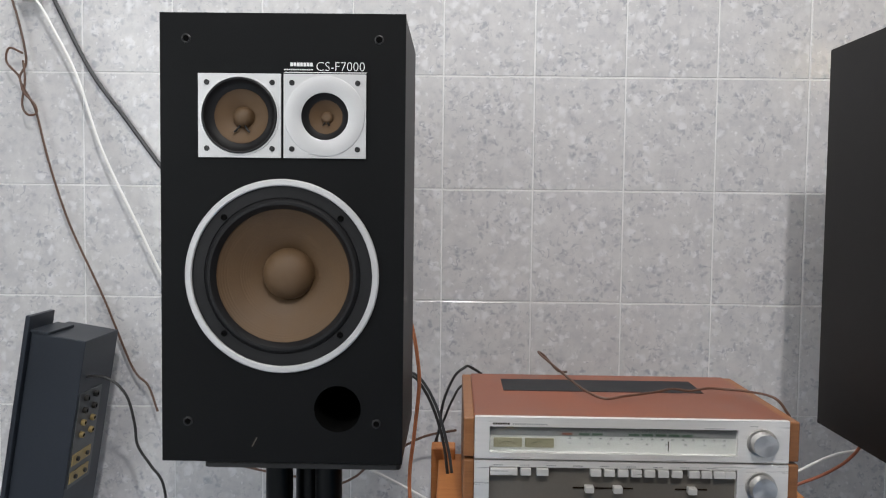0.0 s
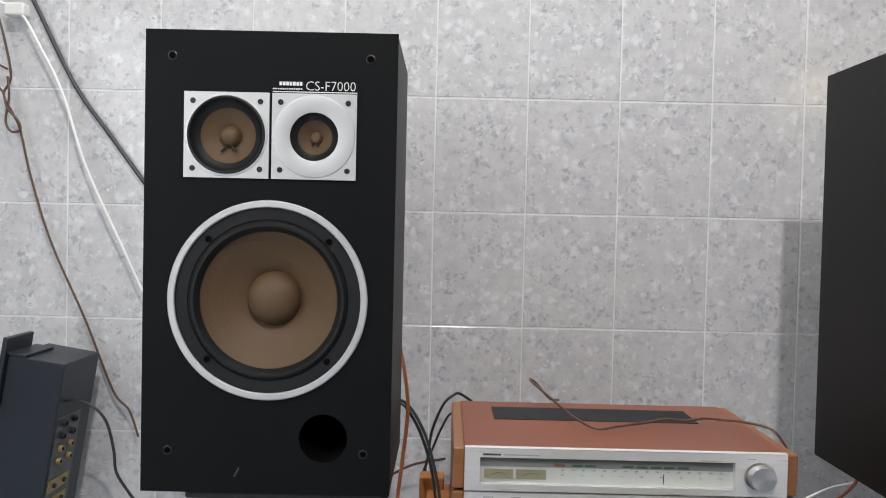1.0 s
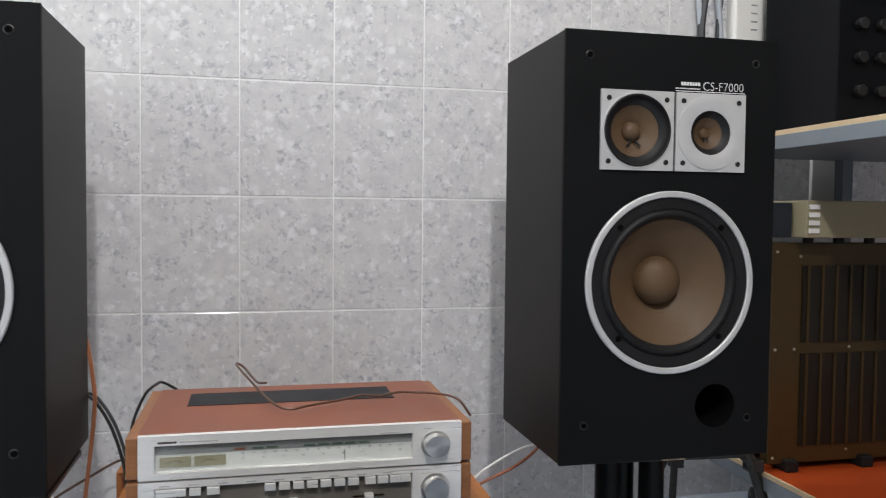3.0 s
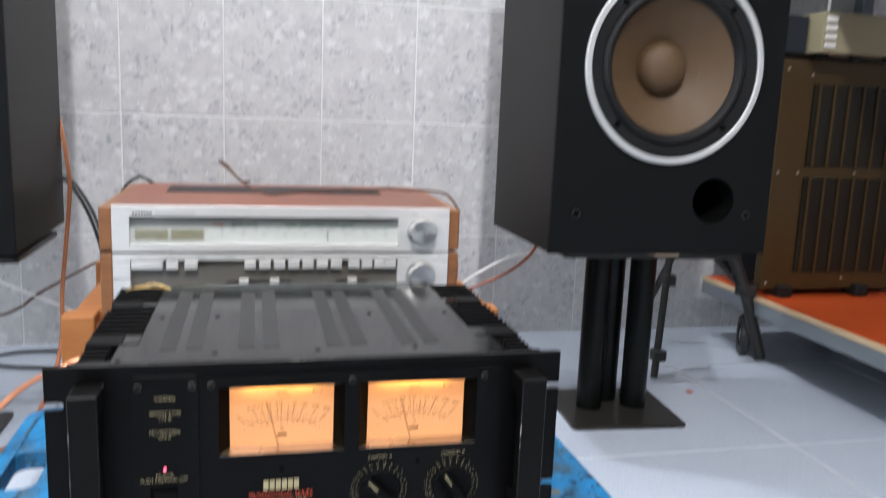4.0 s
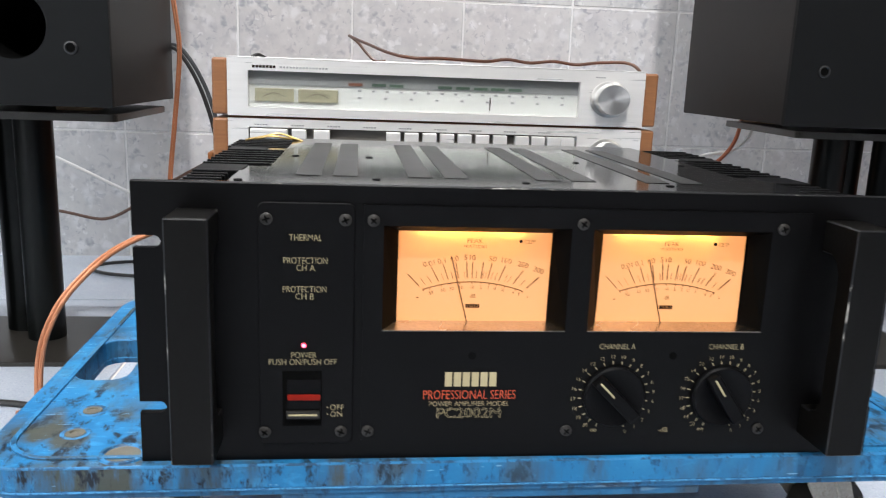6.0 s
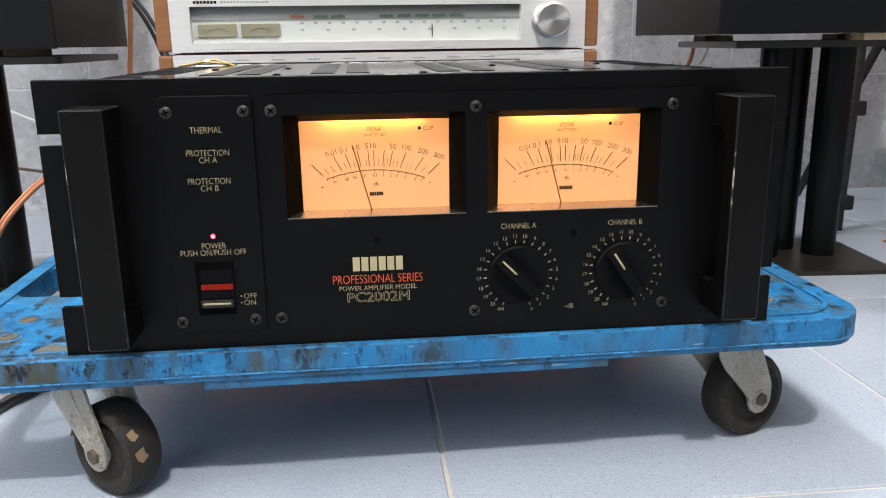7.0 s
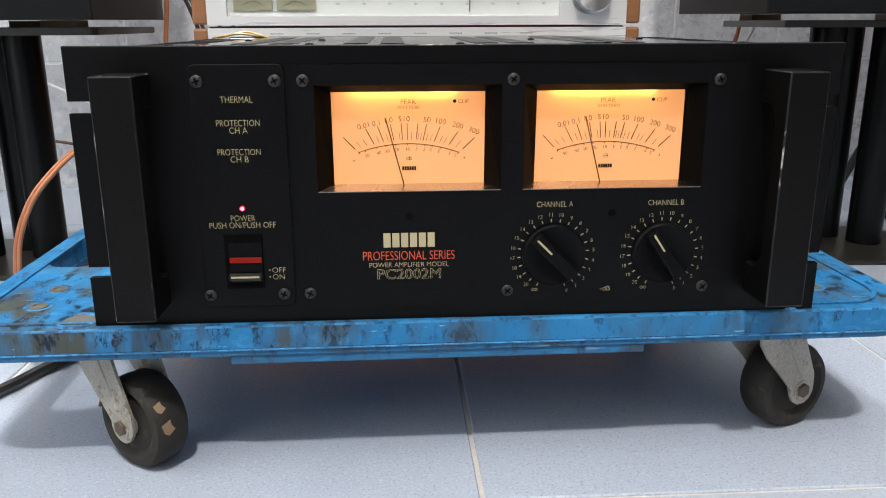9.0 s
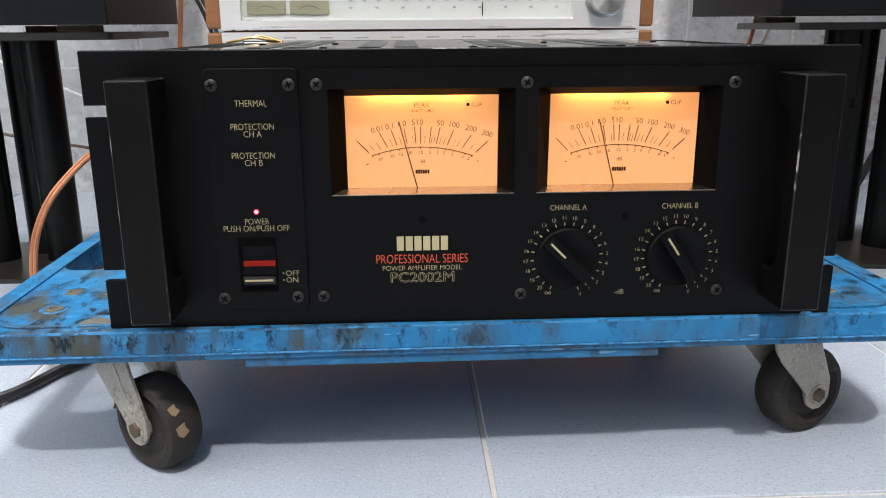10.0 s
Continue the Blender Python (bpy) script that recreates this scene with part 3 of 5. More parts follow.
def plate_with_hole(x0, x1, z0, z1, cx, cz, r, deep):
    """A square plate from y = 0 to -deep with a round hole."""
    bm = bmesh.new()
    ring_fill(bm, (x0, x1, z0, z1), cx, cz, r, -deep)
    edges = [e for e in bm.edges if e.is_boundary]
    out = bmesh.ops.extrude_edge_only(bm, edges=edges)
    bmesh.ops.translate(bm, verts=[v for v in out["geom"] if isinstance(v, bmesh.types.BMVert)], vec=(0, deep, 0))
    bmesh.ops.recalc_face_normals(bm, faces=bm.faces[:])
    return bm


def baffle(W, H, low, holes):
    """The front board, y 0 to 0.006, with two round holes, one over the other."""
    bm = bmesh.new()
    (ax, az, ar), (bx, bz, br) = holes
    split = 0.1420
    for (x0, x1, z0, z1), (cx, cz, r) in (((-W / 2, W / 2, split, az + 0.155), (ax, az, ar)), ((bx - 0.045, bx + 0.045, bz - 0.045, split), (bx, bz, br))):
        ring_fill(bm, (x0, x1, z0, z1), cx, cz, r, 0.0, 72)
    for x0, x1, r in ((-0.128, -0.0015, 0.054), (0.0025, 0.128, 0.0358)):
        ring_fill(bm, (x0, x1, 0.4815, 0.6085), (x0 + x1) / 2, 0.545, r, 0.0, 64)
    for x0, x1, z0, z1 in ((-W / 2, W / 2, az + 0.155, 0.4815), (-W / 2, W / 2, 0.6085, H), (-W / 2, -0.128, 0.4815, 0.6085), (-0.0015, 0.0025, 0.4815, 0.6085), (0.128, W / 2, 0.4815, 0.6085), (-W / 2, bx - 0.045, bz - 0.045, split), (bx + 0.045, W / 2, bz - 0.045, split), (-W / 2, W / 2, low, bz - 0.045)):
        bm.faces.new([bm.verts.new((x, 0, z)) for x, z in ((x0, z0), (x1, z0), (x1, z1), (x0, z1))])
    for f in bm.faces:
        f.normal_update()
        if f.normal.y > 0:
            f.normal_flip()
    # rim of the board and of its holes
    for x0, x1, z0, z1 in ((-W / 2, W / 2, low, H),):
        a = [bm.verts.new((x, 0, z)) for x, z in ((x0, z0), (x1, z0), (x1, z1), (x0, z1))]
        b = [bm.verts.new((v.co.x, 0.007, v.co.z)) for v in a]
        for k in range(4):
            bm.faces.new((a[(k + 1) % 4], a[k], b[k], b[(k + 1) % 4]))
    return bm


def speaker_stand(at, label, turn=0.0, tall=0.3005):
    """A low steel stand: floor plate, three posts and a top plate."""
    st = thing("speaker_stand", label, "speaker stand", at, turn, group="pair of speaker stands")
    part("base_plate", plan(rounded(-0.103, 0.103, 0.0, 0.185, 0.010), 0.0, 0.006, bevel=0.001), M_PLATE, st)
    part("top_plate", plan(rounded(-0.140, 0.170, -0.005, 0.235, 0.008), tall - 0.0085, tall, bevel=0.001), M_PLATE, st)
    for x, y in ((-0.043, 0.098), (0.041, 0.099), (0.000, 0.140)):
        part("post", rod((x, y, 0.006), (x, y, tall - 0.0085), 0.0228, 32), M_POST, st, "", True)
    return st


M_PLATE = surface("black_steel_plate", (0.020, 0.018, 0.015), 0.32, 0.0, vary=0.25, scale=30, grain=0.1)
M_POST = surface("black_enamel_post", (0.0022, 0.0027, 0.0026), 0.30, vary=0.15, scale=30, grain=0.05, spec=0.2)
speaker_stand((-0.184, 1.482, 0), "low black steel stand with round posts under a loudspeaker")
speaker_stand((0.931, 1.470, 0), "low black steel stand with round posts under a loudspeaker", -4.0, 0.3060)
M_SCRATCH = surface("bare_scratch", (0.09, 0.08, 0.065), 0.6)
loudspeaker((-0.196, 1.4545, 0.3005), "large black loudspeaker with tan cones and a scratched front", True)
loudspeaker((0.929, 1.4225, 0.3060), "large black loudspeaker with tan cones and silver rings, no grille")


# ---- tuner and amplifier in walnut cases ----
def hifi_case(name, label, z0, z1, parent_at=(0.355, 1.513, 0.0)):
    """A wide hi-fi unit in a wooden case; the middle of its front lies at x = 0, y = 0."""
    u = thing(name, label, "hi-fi unit", (parent_at[0], parent_at[1], z0), group="stacked hi-fi units")
    h = z1 - z0
    u.scale.x = 0.996
    part("case", box(-0.254, 0.254, 0.012, 0.335, 0.0, h, 0.002), M_WOODTOP, u, "reddish brown vinyl covered case")
    for s in (-1, 1):
        x0, x1 = sorted((s * 0.2535, s * 0.2715))
        part("side_panel", box(x0, x1, 0.004, 0.335, 0.001, h - 0.002, 0.003), M_WOODSIDE, u, "walnut side panel")
    return u


def knob(parent, x, z, r, label):
    k = part("knob", lathe([(r * 1.18, 0), (r * 1.18, 0.004), (r * 1.02, 0.005), (r, 0.007), (r, 0.018), (r * 0.95, 0.0200), (r * 0.3, 0.0194), (0, 0.0194)], 64), M_KNOB, parent, label, True)
    k.location = (x, 0, z)
    return k


def tuner():
    u = hifi_case("tuner", "silver tuner with a long dial window in a walnut case", 0.3022, 0.3772)
    u.scale.z = 0.906
    part("front_frame", outline_frame((-0.253, 0.253, 0.0, 0.074), (-0.229, 0.171, 0.0112, 0.0580), 0.0, 0.012), M_ALU, u, "brushed aluminium front panel")
    part("top_trim", box(-0.253, 0.253, -0.0008, 0.011, 0.0741, 0.0752, 0.0004), M_ALU, u, "bright top edge of the front panel")
    part("dial_back", box(-0.231, 0.173, 0.010, 0.0115, 0.010, 0.0595), M_DIAL, u, "pale dial card")
    # lamp strip drawn taller, its grey standing in for shade atop the dial
    part("dial_shade", box(-0.229, 0.171, 0.0088, 0.0098, 0.0402, 0.0580), M_SHADE, u, "dark strip with signal lamps, made tall to shade the top of the dial")
    for x0, x1 in ((-0.222, -0.176), (-0.171, -0.124)):
        mt = part("signal_meter", box(x0, x1, 0.0068, 0.0098, 0.019, 0.036, 0.0004), M_OLIVE, u, "olive signal meter")
        part("needle", sweep([(x0 + 0.010 + 0.026 * k / 6, 0.0064, 0.025 + 0.005 * math.sin(math.pi * k / 6)) for k in range(7)], 0.0004, 4, 2), M_INK, mt)
    for x in (-0.103, -0.075, -0.054, 0.005, 0.027, 0.049, 0.070, 0.092):
        part("indicator_lamp", box(x - 0.0085, x + 0.0085, 0.0078, 0.0088, 0.0425, 0.0462), M_INDIC_R if x < -0.09 else M_INDIC, u)
    for z, n in ((0.036, 16), (0.027, 9)):
        for k in range(n):
            x = -0.098 + (0.250 / (n - 1)) * k
            part("scale_mark", box(x - 0.002, x + 0.002, 0.0094, 0.0099, z - 0.0012, z + 0.0012), M_SHADE, u)
    part("dial_pointer", box(0.0605, 0.0618, 0.0070, 0.0080, 0.016, 0.033), M_INK, u)
    part("dial_window", box(-0.229, 0.171, 0.0030, 0.0045, 0.0112, 0.0580), M_GLASS, u).visible_shadow = False
    knob(u, 0.209, 0.0365, 0.0205, "large brushed aluminium tuning knob")
    bars("maker_mark", -0.224, -0.196, 0.0615, 0.0650, 0, M_INK, u, 7, 0.2)
    bars("small_print", -0.192, -0.135, 0.0620, 0.0642, 0, M_FAINT, u, 15, 0.3)
    bars("small_print", 0.190, 0.203, 0.0645, 0.0660, 0, M_FAINT, u, 4, 0.3)
    # long vent in the top cover
    part("top_vent", box(-0.196, 0.172, 0.188, 0.285, 0.0748, 0.0760), M_VENTTOP, u, "long dark vent in the top cover")
    return u


def outline_frame(outer, inner, y0, y1):
    """A front plate with one rectangular opening."""
    (a0, a1, b0, b1), (c0, c1, d0, d1) = outer, inner
    return grid_plate([a0, c0, c1, a1], [b0, d0, d1, b1], [(1, 1)], y0, y1)


def hifi_amplifier():
    u = hifi_case("integrated_amplifier", "silver amplifier with a row of push keys, under the tuner", 0.2050, 0.3008)
    part("front_frame", outline_frame((-0.253, 0.253, 0.0, 0.0940), (-0.229, 0.171, 0.016, 0.0840), 0.0, 0.012), M_ALU, u, "brushed aluminium front panel")
    part("key_well", box(-0.231, 0.173, 0.009, 0.0115, 0.014, 0.0860), M_WELL, u, "grey recessed key field")
    keys = [(-0.227, -0.182), (-0.178, -0.160), (-0.152, -0.132)] + [(x, x + 0.018) for x in (-0.065, -0.043, -0.021, 0.0005, 0.022, 0.044, 0.066, 0.0935, 0.1135, 0.1335, 0.151)]
    for x0, x1 in keys:
        part("push_key", box(x0, x1 - 0.001, -0.003, 0.010, 0.0710, 0.0825, 0.0008), M_ALU, u)
    for x in (-0.066, -0.020, 0.100):
        part("slider_cap", box(x - 0.007, x + 0.007, -0.004, 0.010, 0.044, 0.054, 0.0008), M_ALU, u)
        part("slider_slot", box(x - 0.026, x + 0.026, 0.0075, 0.0092, 0.048, 0.050), M_INK, u)
    for k in range(9):
        x = -0.222 + 0.043 * k
        bars("small_print", x, x + 0.016, 0.0865, 0.0880, 0, M_FAINT, u, 5, 0.3)
    knob(u, 0.209, 0.058, 0.0205, "large brushed aluminium volume knob")
    return u


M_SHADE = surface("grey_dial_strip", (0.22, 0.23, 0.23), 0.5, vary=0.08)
M_WELL = surface("grey_key_field", (0.17, 0.155, 0.135), 0.4, 0.3, vary=0.08)
M_FAINT = surface("grey_print", (0.30, 0.30, 0.30), 0.5)
M_INDIC = surface("dark_green_lamp_window", (0.05, 0.09, 0.06), 0.3)
M_INDIC_R = surface("dull_red_lamp_window", (0.16, 0.06, 0.035), 0.3)
M_VENTTOP = surface("black_mesh_vent", (0.012, 0.013, 0.016), 0.55, 0.0, vary=0.2, spec=0.25)
tuner()
hifi_amplifier()


def stool():
    st = thing("wooden_stool", "low orange pine stool carrying the stacked hi-fi units", "stool", (0.358, 1.547, 0))
    part("seat_board", box(-0.318, 0.33, 0.02, 0.30, 0.186, 0.205, 0.003), M_PINE, st)
    for x in (-0.309, 0.32):
        for y in (0.0, 0.28):
            part("leg", box(x - 0.024, x + 0.024, y - 0.02, y + 0.024, 0.0, 0.202 if y < 0.1 else 0.228, 0.003), M_PINE, st)
    for y in (0.0, 0.28):
        part("apron", box(-0.296, 0.296, y - 0.006, y + 0.012, 0.12, 0.185, 0.002), M_PINE, st)
    return st


stool()


# ---- power amplifier ----
def power_amplifier():
    """Rack amplifier: the middle of its front plate lies at x = 0, y = 0, its bottom at z = 0."""
    a = thing("power_amplifier", "black rack power amplifier with two amber lit meters, on a dolly", "amplifier", (0.3655, 1.0135, 0.1145))
    a.scale = (1.0515, 1.0515, 1.0515)
    X = lambda x: x - 0.3624
    Z = lambda z: z - 0.129
    # front plate with rack slots in its ends and openings for the meters
    def end(s, inner):
        pts = [(s * inner, 0.0), (s * 0.2285, 0.0)]
        for zc in (0.0345, 0.134):
            pts += [(s * 0.2285, zc - 0.0035), (s * 0.2165, zc - 0.0035), (s * 0.2142, zc - 0.0025), (s * 0.2130, zc), (s * 0.2142, zc + 0.0025), (s * 0.2165, zc + 0.0035), (s * 0.2285, zc + 0.0035)]
        return pts + [(s * 0.2285, 0.1685), (s * inner, 0.1685)]
    for sgn, inner in ((-1, 0.0884), (1, 0.152)):
        part("rack_ear", worn_top(outline(end(sgn, inner), 0.0, 0.0045), 0.1685), M_PANEL, a, "black end of the front plate with two rack slots").data.materials.append(M_EDGE)
    part("front_plate", worn_top(grid_plate([-0.0884, -0.0879, 0.0231, 0.0356, 0.1471, 0.152], [0.0, 0.0825, 0.1455, 0.1685], [(1, 1), (3, 1)], 0.0, 0.0045), 0.1685), M_PANEL, a, "black front plate with worn edges").data.materials.append(M_EDGE)
    part("chassis", box(-0.158, 0.158, 0.030, 0.310, 0.006, 0.1650, 0.001), M_PANEL, a)
    cover = [(-0.178, 0.006), (0.178, 0.006), (0.178, 0.060), (0.1615, 0.062), (0.1615, 0.312), (-0.1615, 0.312), (-0.1615, 0.062), (-0.178, 0.060)]
    part("top_cover", plan(cover, 0.1652, 0.1680, bevel=0.0005), M_TOP, a, "glossy grey metal top cover with vent strips")
    part("front_lip", box(-0.212, 0.212, 0.0047, 0.0150, 0.1560, 0.1672, 0.0006), M_TOP, a)
    for x in (-0.134, -0.111, -0.0645, -0.0415, 0.0175, 0.0405, 0.0890, 0.1120):
        part("vent_strip", box(x - 0.0076, x + 0.0076, 0.042, 0.268, 0.1678, 0.16835), M_VENT, a, "dark perforated vent strip")
    for x, y in ((-0.172, 0.014), (-0.092, 0.029), (0.0, 0.029), (0.092, 0.029), (0.172, 0.014), (-0.150, 0.155), (-0.095, 0.155), (0.065, 0.155), (0.150, 0.155)):
        part("screw", lathe([(0.0026, 0), (0.0026, 0.0006), (0, 0.0010)], 10, (x, y, 0.1680), axis="z"), M_FIN, a)
    for s in (-1, 1):
        fins = [(0.184, 0.2065, 0.0180 + 0.0115 * k) for k in range(4)] + [(0.1625, 0.2100, 0.1120 + 0.0158 * k) for k in range(6)] + [(0.1625, 0.2120, 0.2350 + 0.0150 * k) for k in range(5)]
        for xa, xb, y in fins:
            x0, x1 = sorted((s * xa, s * xb))
            part("heatsink_fin", box(x0, x1, y, y + 0.0032, 0.012, 0.1668, 0.0004, 1), M_FIN, a)
        x0, x1 = sorted((s * 0.158, s * 0.2045))
        part("heatsink_base", box(x0, x1, 0.016, 0.310, 0.010, 0.1540), M_FIN, a)
        for y in (0.068, 0.209):
            x0, x1 = sorted((s * 0.1780, s * 0.2085))
            part("heatsink_cap", box(x0, x1, y, y + 0.034 - 0.09 * (y - 0.068), 0.150, 0.1668, 0.0006), M_FIN, a)
            x0, x1 = sorted((s * 0.1625, s * 0.1776))
            part("bracket_plate", box(x0, x1, y + 0.003, y + 0.031 - 0.09 * (y - 0.068), 0.150, 0.1664, 0.0006), M_TOP, a, "small grey bracket between the fins")
    # handles
    for x in (-0.1925, 0.192):
        h = bmesh.new()
        w = 0.0115
        out = [(0.0, 0.0), (-0.034, 0.0), (-0.034, 0.1395), (0.0, 0.1395)]
        inn = [(0.0, 0.020), (-0.010, 0.020), (-0.016, 0.023), (-0.020, 0.031), (-0.020, 0.109), (-0.016, 0.117), (-0.010, 0.120), (0.0, 0.120)]
        loop = out[:2] + out[2:] + inn[::-1]
        f = h.faces.new([h.verts.new((x - w, y, 0.014 + z)) for y, z in loop])
        o = bmesh.ops.extrude_face_region(h, geom=[f])
        bmesh.ops.translate(h, verts=[v for v in o["geom"] if isinstance(v, bmesh.types.BMVert)], vec=(2 * w, 0, 0))
        bmesh.ops.recalc_face_normals(h, faces=h.faces[:])
        bmesh.ops.bevel(h, geom=h.edges[:], offset=0.0008, segments=1, affect="EDGES", material=1)
        part("handle", h, M_HANDLE, a, "square black carrying handle with chipped edges").data.materials.append(M_EDGE)
    # two raised sub-panels
    left = part("switch_panel", outline(rounded(X(0.2030), X(0.2580), Z(0.1400), Z(0.2870), 0.004), -0.002, 0.0, bevel=0.0005), M_PANEL, a)
    right = part("meter_panel", meter_panel(X, Z), M_PANEL, a)
    for xa, xb in ((0.2745, 0.3850), (0.3985, 0.5090)):
        part("bezel", meter_bezel(X, Z, xa, xb, (1, 2, 3)), M_BEZELSIDE, right, "sloping black meter surround")
        part("bezel_ledge", meter_bezel(X, Z, xa, xb, (0,)), M_BEZEL, right, "glossy black ledge under the meter")
        # thin mottled grey line along the ledge's front edge
        part("ledge_edge", sweep([(X(xa), -0.0021, Z(0.2115)), (X(xb), -0.0021, Z(0.2115))], 0.00032, 5, 1), M_EDGELINE, right, "thin grey line along the front edge of the ledge")
    for x, z in ((0.208, 0.2775), (0.2525, 0.2775), (0.206, 0.148), (0.251, 0.148)):
        screw(left, X(x), Z(z))
    for x, z in ((0.2685, 0.2775), (0.3915, 0.2775), (0.5155, 0.2765), (0.267, 0.148), (0.390, 0.147), (0.515, 0.147)):
        screw(right, X(x), Z(z))
    yp = -0.0021
    for text, x, z, h, wd in (("THERMAL", 0.230, 0.267, 0.0036, 0.0185), ("PROTECTION", 0.230, 0.2535, 0.0036, 0.0250), ("CH A", 0.230, 0.2492, 0.0036, 0.0105), ("PROTECTION", 0.2295, 0.2365, 0.0036, 0.0250), ("CH B", 0.2295, 0.2322, 0.0036, 0.0105), ("POWER", 0.229, 0.1965, 0.0036, 0.0145), ("PUSH ON/PUSH OFF", 0.2285, 0.1922, 0.0036, 0.0395)):
        lettering("print", text, X(x), yp, Z(z), h, M_GOLD, left, wd)
    for text, z in (("OFF", 0.1635), ("ON", 0.1592)):
        lettering("print", text, X(0.2445), yp, Z(z), 0.0033, M_GOLD, left, align="LEFT")
        part("mark", box(X(0.2425), X(0.2433), yp - 0.0002, yp, Z(z) - 0.0004, Z(z) + 0.0004), M_GOLD, left)
    part("power_led", lathe([(0.0017, 0), (0.0017, 0.0006), (0.0014, 0.0009), (0, 0.0010)], 20, (X(0.229), -0.002, Z(0.2025))), M_LENS, left, "red glowing power lamp", True)
    part("led_tip", lathe([(0.0011, 0), (0.0011, 0.0010), (0.0008, 0.0017), (0, 0.0020)], 16, (X(0.229), -0.002, Z(0.2025))), M_LED, left, "bright pink-white lamp tip", True)
    # rocker switch
    sw = part("power_switch", box(X(0.2165), X(0.2395), -0.0030, -0.0018, Z(0.1520), Z(0.1865), 0.0003), M_HOLE, left, "black rocker with a red stripe")
    rk = bmesh.new()
    f = rk.faces.new([rk.verts.new((X(0.2193), y, Z(z))) for y, z in ((-0.0025, 0.1855), (-0.0034, 0.178), (-0.0042, 0.168), (-0.0044, 0.1635), (-0.0025, 0.1535))])
    o = bmesh.ops.extrude_face_region(rk, geom=[f])
    bmesh.ops.translate(rk, verts=[v for v in o["geom"] if isinstance(v, bmesh.types.BMVert)], vec=(0.0195, 0, 0))
    bmesh.ops.recalc_face_normals(rk, faces=rk.faces[:])
    part("rocker", rk, M_FIN, sw)
    part("red_stripe", box(X(0.2196), X(0.2388), -0.0048, -0.0030, Z(0.1690), Z(0.1724), 0.0002), M_REDPLASTIC, sw, "red stripe")
    part("button_frame", box(X(0.2190), X(0.2382), -0.0062, -0.0030, Z(0.1580), Z(0.1625), 0.0004), M_SCREW, sw)
    part("bar", box(X(0.2201), X(0.2371), -0.0066, -0.0030, Z(0.1597), Z(0.1609), 0.0003), M_GOLD, sw, "pale metal bar")
    # brand block, model lines
    bars("maker_mark", X(0.3130), X(0.3455), Z(0.1765), Z(0.1855), yp, M_GOLD, right, 6, 0.2)
    lettering("print", "PROFESSIONAL SERIES", X(0.3285), yp, Z(0.1712), 0.0056, M_RED, right, 0.0565)
    lettering("print", "POWER AMPLIFIER MODEL", X(0.3285), yp, Z(0.1653), 0.0030, M_GOLD, right, 0.0490)
    lettering("print", "PC2002M", X(0.3285), yp, Z(0.1593), 0.0066, M_GOLD, right, 0.0395, hollow=True)
    for x in (0.329, 0.4542):
        part("hole", lathe([(0.0024, 0.0), (0.0024, 0.0003), (0, 0.0003)], 16, (X(x), -0.002, Z(0.196))), M_HOLE, right)
    # level controls
    for x, name in ((0.4185, "CHANNEL A"), (0.4880, "CHANNEL B")):
        lettering("print", name, X(x), yp, Z(0.2020), 0.0034, M_GOLD, right, 0.0225)
        k = part("level_knob", lathe([(0.0195, 0), (0.0195, 0.0030), (0.0185, 0.0042), (0.0175, 0.0040), (0.0120, 0.0018), (0, 0.0012)], 56, (X(x), -0.002, Z(0.170))), M_FIN, right, "black pointer knob", True)
        grip = box(-0.0180, 0.0170, -0.0095, 0.0, -0.0042, 0.0042, 0.0012)
        line = box(-0.0165, -0.0040, -0.0099, -0.0093, -0.0006, 0.0006)
        m = Matrix.Translation((X(x), -0.003, Z(0.170))) @ Matrix.Rotation(radians(45 if name.endswith("A") else 56), 4, "Y")
        grip.transform(m)
        line.transform(m)
        part("grip", grip, M_FIN, k)
        part("pointer", line, M_GOLD, k)
        marks = bmesh.new()
        for j in range(22):
            th = radians(-69 + 313 * j / 21)
            seg = box(0.0206, 0.0226, -0.0002, 0, -0.00028, 0.00028)
            seg.transform(Matrix.Translation((X(x), yp, Z(0.170))) @ Matrix.Rotation(-th, 4, "Y"))
            join(marks, seg)
        tagged(part("scale", marks, M_GOLD, right), kind="stuff")
        for j, text in enumerate(["0", "1", "2", "3", "4", "5", "6", "7", "8", "9", "10", "11", "12", "13", "14", "15", "16", "17", "18", "19", "20", "∞"]):
            th = radians(-69 + 313 * j / 21)
            lettering("print", text, X(x) + 0.0255 * math.cos(th), yp, Z(0.170) + 0.0255 * math.sin(th), 0.0023 if text != "∞" else 0.0018, M_GOLD, right)
    lettering("print", "-dB", X(0.4525), yp, Z(0.1470), 0.0030, M_GOLD, right)
    # meters
    for x0 in (0.2835, 0.4060):
        meter(a, X(x0 - 0.0006), X(x0 + 0.0938), Z(0.2130), Z(0.2700))
    return a


def screw(parent, x, z, r=0.0036):
    s = part("screw", lathe([(r, 0), (r, 0.0008), (r * 0.7, 0.0016), (0, 0.0018)], 18, (x, -0.002, z)), M_SCREW, parent, "", True)
    c = bmesh.new()
    box(-r * 0.6, r * 0.6, -0.0040, -0.0036, -r * 0.13, r * 0.13, bm=c)
    box(-r * 0.13, r * 0.13, -0.0040, -0.0036, -r * 0.6, r * 0.6, bm=c)
    c.transform(Matrix.Translation((x, 0, z)) @ Matrix.Rotation(random.uniform(0, 1.5), 4, "Y"))
    part("cross_slot", c, M_HOLE, s)


